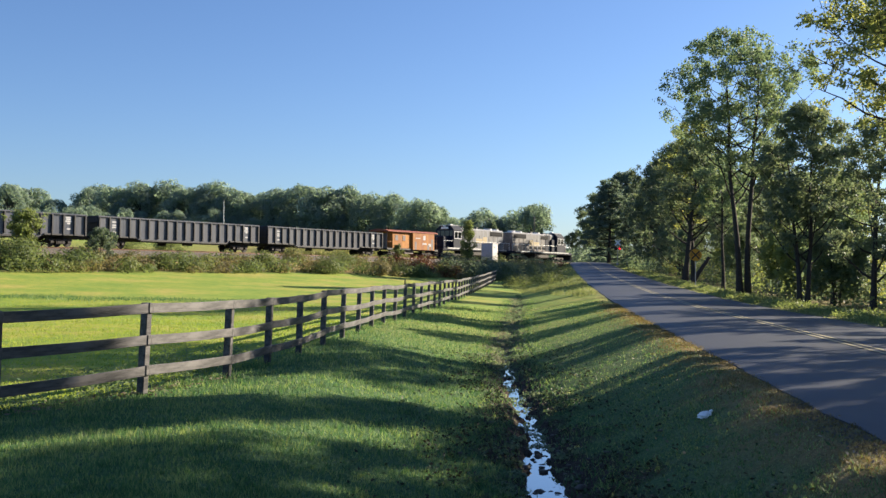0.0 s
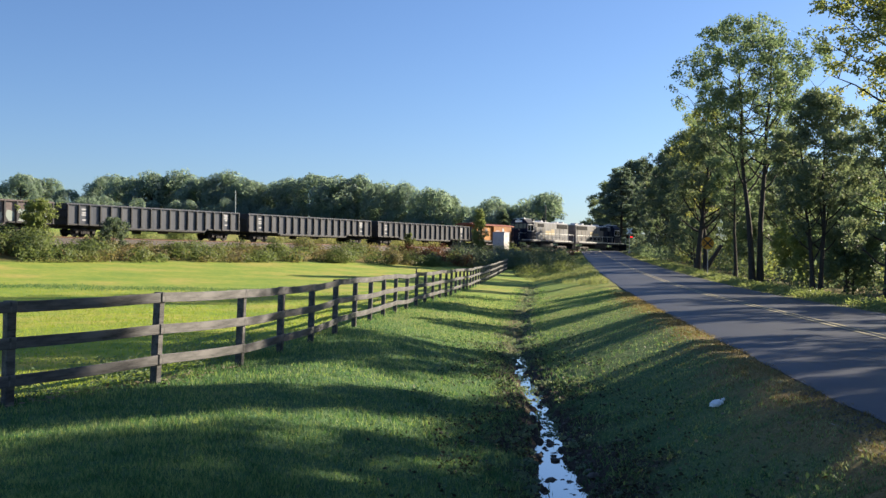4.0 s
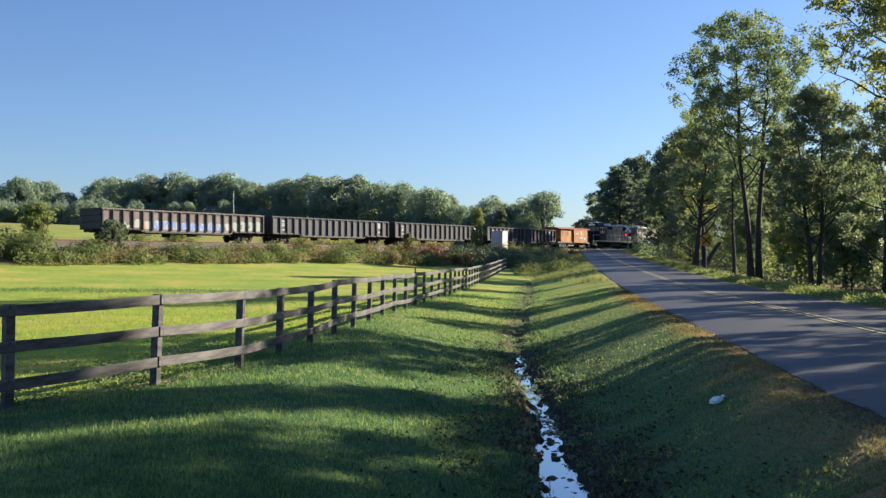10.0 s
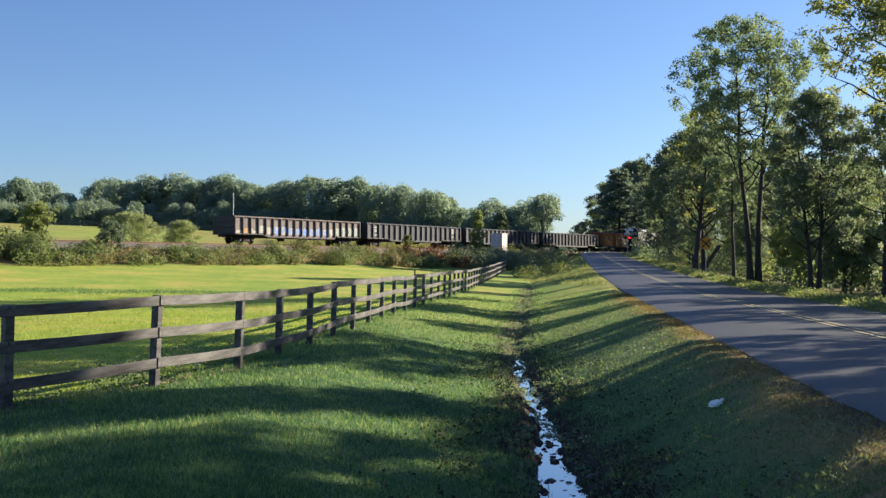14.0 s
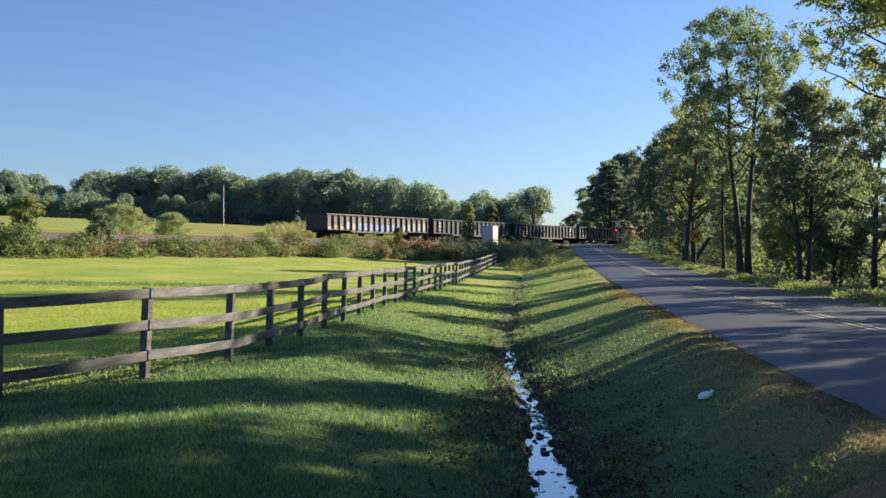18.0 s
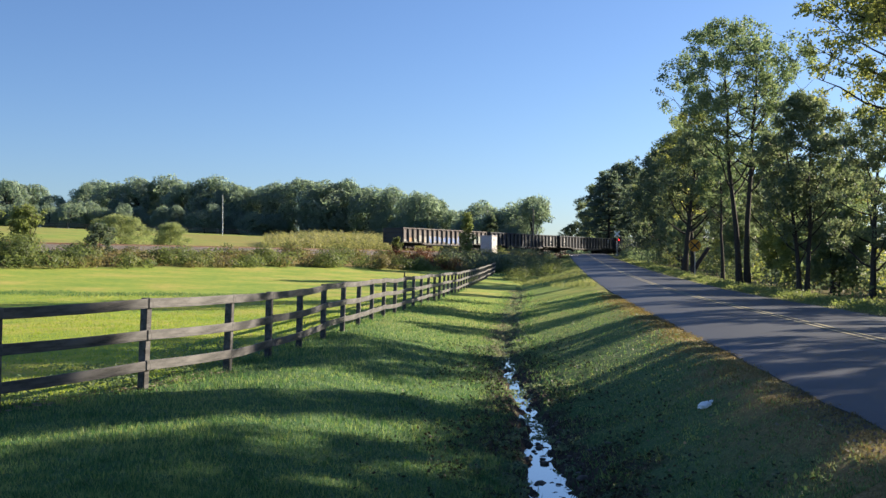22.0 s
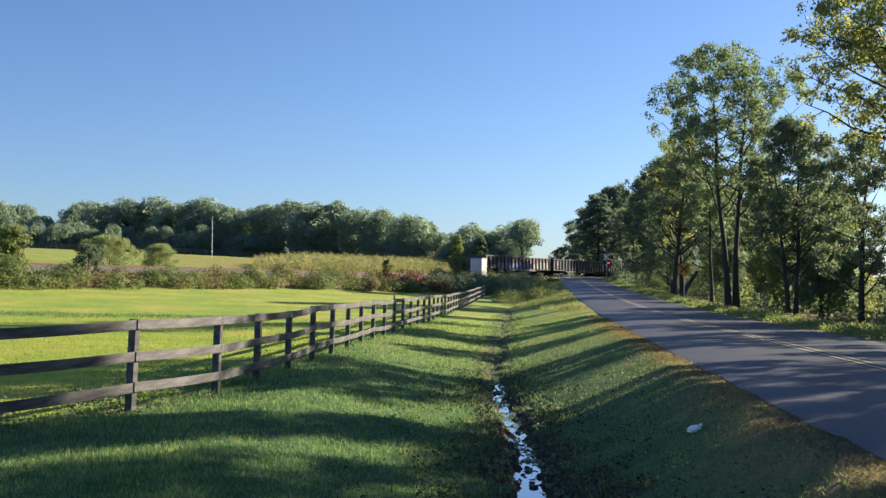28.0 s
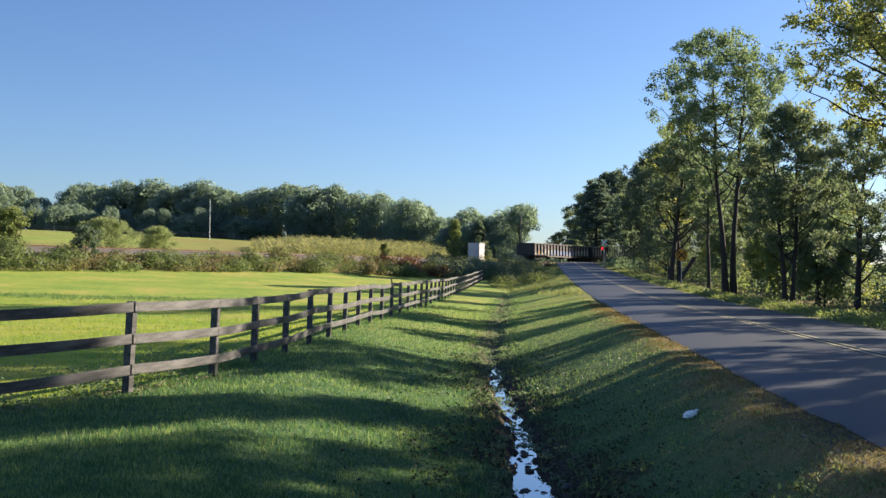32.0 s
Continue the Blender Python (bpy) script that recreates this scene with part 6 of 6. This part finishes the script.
NEAR_SIGNAL = crossing_signal(28.4, 156.0, -6, "railway crossbuck signal with a red light flashing")
lens_bm = bmesh.new()
bmesh.ops.create_cone(lens_bm, cap_ends=True, segments=20, radius1=0.115, radius2=0.105, depth=0.05, matrix=Matrix.Translation((0, -0.19, 2.61)) @ Matrix.Rotation(math.pi / 2, 4, "X"))
LIT = part("lit_lens", lens_bm, RED_LIT, NEAR_SIGNAL, "glowing red signal lens")
crossing_signal(19.2, 191.0, 174, "railway crossbuck signal seen from behind beyond the track")


def advance_sign(x, y):
    s = tagged(new("warning_sign"), "round yellow railway warning sign with a black cross on a post", "road sign")
    s.matrix_basis = pose(x, y, float(land_z(x, y)), rz=-8)
    part("post", boxes(((-0.03, -0.03, -0.3), (0.03, 0.03, 2.9)), bevel=0.008), GREY_STEEL, s)
    bm = bmesh.new()
    bmesh.ops.create_cone(bm, cap_ends=True, segments=40, radius1=0.457, radius2=0.457, depth=0.012, matrix=Matrix.Translation((0, -0.045, 2.45)) @ Matrix.Rotation(math.pi / 2, 4, "X"))
    part("plate", bm, SIGN_YELLOW, s)
    for a, d in ((45, 0.0), (-45, 0.004)):
        part("cross_bar", boxes(((-0.42, -0.06 - d, -0.055), (0.42, -0.055 - d, 0.055))), SIGN_BLACK, s).matrix_basis = pose(0, 0, 2.45) @ pose(0, 0, 0, ry=a)
    for sx in (-0.28, 0.28):
        cu = bpy.data.curves.new("letter", "FONT")
        cu.body, cu.size, cu.align_x, cu.align_y, cu.extrude = "R", 0.3, "CENTER", "CENTER", 0.003
        tmp = bpy.data.objects.new("letter", cu)
        me = bpy.data.meshes.new_from_object(tmp)
        bpy.data.objects.remove(tmp)
        me.materials.clear()
        me.materials.append(SIGN_BLACK)
        part("letter", me, None, s).matrix_basis = pose(sx, -0.062, 2.45, rx=90)


advance_sign(19.8, 76.0)


def signal_house(x, y):
    b = tagged(new("signal_bungalow"), "white metal signal equipment bungalow beside the track", "signal cabinet")
    z = float(land_z(x, y)) + 0.75
    b.matrix_basis = pose(x, y, z, rz=-28) @ Matrix.Scale(0.92, 4)
    part("body", boxes(((-0.95, -0.95, -0.9), (0.95, 0.95, 2.55)), bevel=0.03), WHITE_PAINT, b)
    part("roof", boxes(((-1.02, -1.02, 2.55), (1.02, 1.02, 2.66)), bevel=0.04), WHITE_PAINT, b)
    part("door", boxes(((-0.5, -0.985, 0.15), (0.45, -0.951, 2.3)), bevel=0.01), WHITE_PAINT, b)
    part("door_handle", boxes(((0.3, -1.03, 1.15), (0.36, -0.98, 1.4))), GREY_STEEL, b)
    part("vent", boxes(((0.951, -0.4, 1.9), (0.99, 0.4, 2.2))), GREY_STEEL, b)


signal_house(7.42, 139.9)


def pole(x, y, h, r, mat, label, arm=False):
    p = tagged(new("utility_pole"), label, "pole")
    p.matrix_basis = pose(x, y, float(land_z(x, y)))
    part("shaft", rod([(0, 0, -0.5), (0, 0, h)], [r, r * 0.7], 10), mat, p)
    if arm:
        part("crossarm", boxes(((-0.9, -0.06, h - 0.5), (0.9, 0.06, h - 0.38))), mat, p)
    part("cap", boxes(((-r * 0.8, -r * 0.8, h), (r * 0.8, r * 0.8, h + 0.1))), GREY_STEEL, p)


pole(-46.5, 217, 8.8, 0.075, SIGN_WHITE, "slim pale pole standing in the far field")
pole(18.2, 186, 9.2, 0.16, POLE_WOOD, "weathered wooden pole beyond the crossing")


def field_stake():
    x, y = -2.8, 88.6
    st = tagged(new("field_stake", shared("field_stake", boxes(((-0.06, -0.06, -0.3), (0.06, 0.06, 0.55)), bevel=0.01), FENCE_WOOD)), "short dark wooden stake in the field", "stake")
    st.matrix_basis = pose(x, y, float(land_z(x, y)))


field_stake()


def fallen_trunk():
    x, y = 20.5, 78.5
    t = tagged(new("leaning_trunk", shared("leaning_trunk", rod([(-0.6, 0, -0.3), (0.15, 0, 1.0), (1.1, 0.2, 2.3)], [0.2, 0.18, 0.14], 9), BARK)), "broken leaning tree trunk behind the warning sign", "tree trunk")
    t.matrix_basis = pose(x, y, float(land_z(x, y)))


fallen_trunk()


def litter():
    bm = bmesh.new()
    bmesh.ops.create_icosphere(bm, subdivisions=3, radius=1.0)
    for v in bm.verts:
        n = noise.noise(v.co * 2.3) * 0.35 + noise.noise(v.co * 5.1) * 0.12
        v.co = Vector((v.co.x * 0.085, v.co.y * 0.05, max(v.co.z, -0.6) * 0.048)) * (1 + n)
    box(bm, (0.07, -0.016, 0.01), (0.115, 0.016, 0.042), 0.008)
    x, y = 3.29, 12.18
    ob = tagged(new("plastic_bottle", shared("plastic_bottle", bm, BAG)), "crumpled white plastic bottle lying on the grass bank", "litter")
    ob.matrix_basis = pose(x, y, float(land_z(x, y)) + 0.04, ry=-14, rz=12)


litter()


def fallen_leaves():
    rng = np.random.default_rng(91)
    n = 380
    y = 8 + 26 * rng.uniform(0, 1, n) ** 1.6
    x = ditch_x(y) + 0.4 + rng.uniform(0, 1, n) * (3.04 + 0.1156 * y - ditch_x(y) - 0.4)
    c = np.stack([x, y, land_z(x, y) + 0.035], 1)
    v, f = leaf_quads(c, 0.042, 0.03, rng, up=0.8)
    tagged(new("fallen_leaves", mesh_np("fallen_leaves", v, f, DEAD_LEAF)), "brown fallen leaves scattered on the bank", "leaves", kind="stuff")


fallen_leaves()


def ditch_clods():
    rng = np.random.default_rng(92)
    bm = bmesh.new()
    bmesh.ops.create_icosphere(bm, subdivisions=2, radius=1.0)
    base = np.array([v.co[:] for v in bm.verts])
    tris = np.array([[v.index for v in f.verts] for f in bm.faces])
    bm.free()
    vs, fs = [], []
    for i in range(300):
        y = 8.2 + 7.5 * rng.uniform() ** 1.5
        x = float(ditch_x(y)) + rng.normal(0.1, 0.36)
        r = rng.uniform(0.01, 0.034) * (1.7 if rng.uniform() < 0.15 else 1)
        ph = rng.uniform(0, 6, 3)
        lump = 1 + 0.25 * np.sin(base[:, 0:1] * 3 + ph[0]) * np.sin(base[:, 1:2] * 4 + ph[1]) + 0.15 * np.sin(base[:, 2:3] * 7 + ph[2])
        z = max(float(land_z(x, y) + rough_z(np.array(x), np.array(y))), -0.645)
        fs.append(tris + len(base) * i)
        vs.append(base * lump * r * [1.3, 1.1, 0.7] + [x, y, z])
    tagged(new("mud_clods", mesh_np("mud_clods", np.concatenate(vs), np.concatenate(fs), MUD, True)), "dark wet clods of mud in the ditch water", "mud", kind="stuff")


ditch_clods()


def far_fence():
    f = tagged(new("far_fence"), "low board fence along the far field", "fence")
    pts = [(-112 + 8 * i, 262 - 1.0 * i) for i in range(9)]
    me = shared("post", boxes(((-0.1, -0.1, -0.2), (0.1, 0.1, 1.4))), POLE_WOOD)
    for i, (x, y) in enumerate(pts):
        z = float(land_z(x, y))
        part("post", me, None, f).matrix_basis = pose(x, y, z)
        if i:
            x0, y0 = pts[i - 1]
            a, b = Vector((x0, y0, float(land_z(x0, y0)))), Vector((x, y, z))
            for h in (0.6, 1.2):
                part("rail", rod([a + Vector((0, 0, h)), b + Vector((0, 0, h))], [0.08, 0.08], 4), POLE_WOOD, f)


far_fence()

motions()
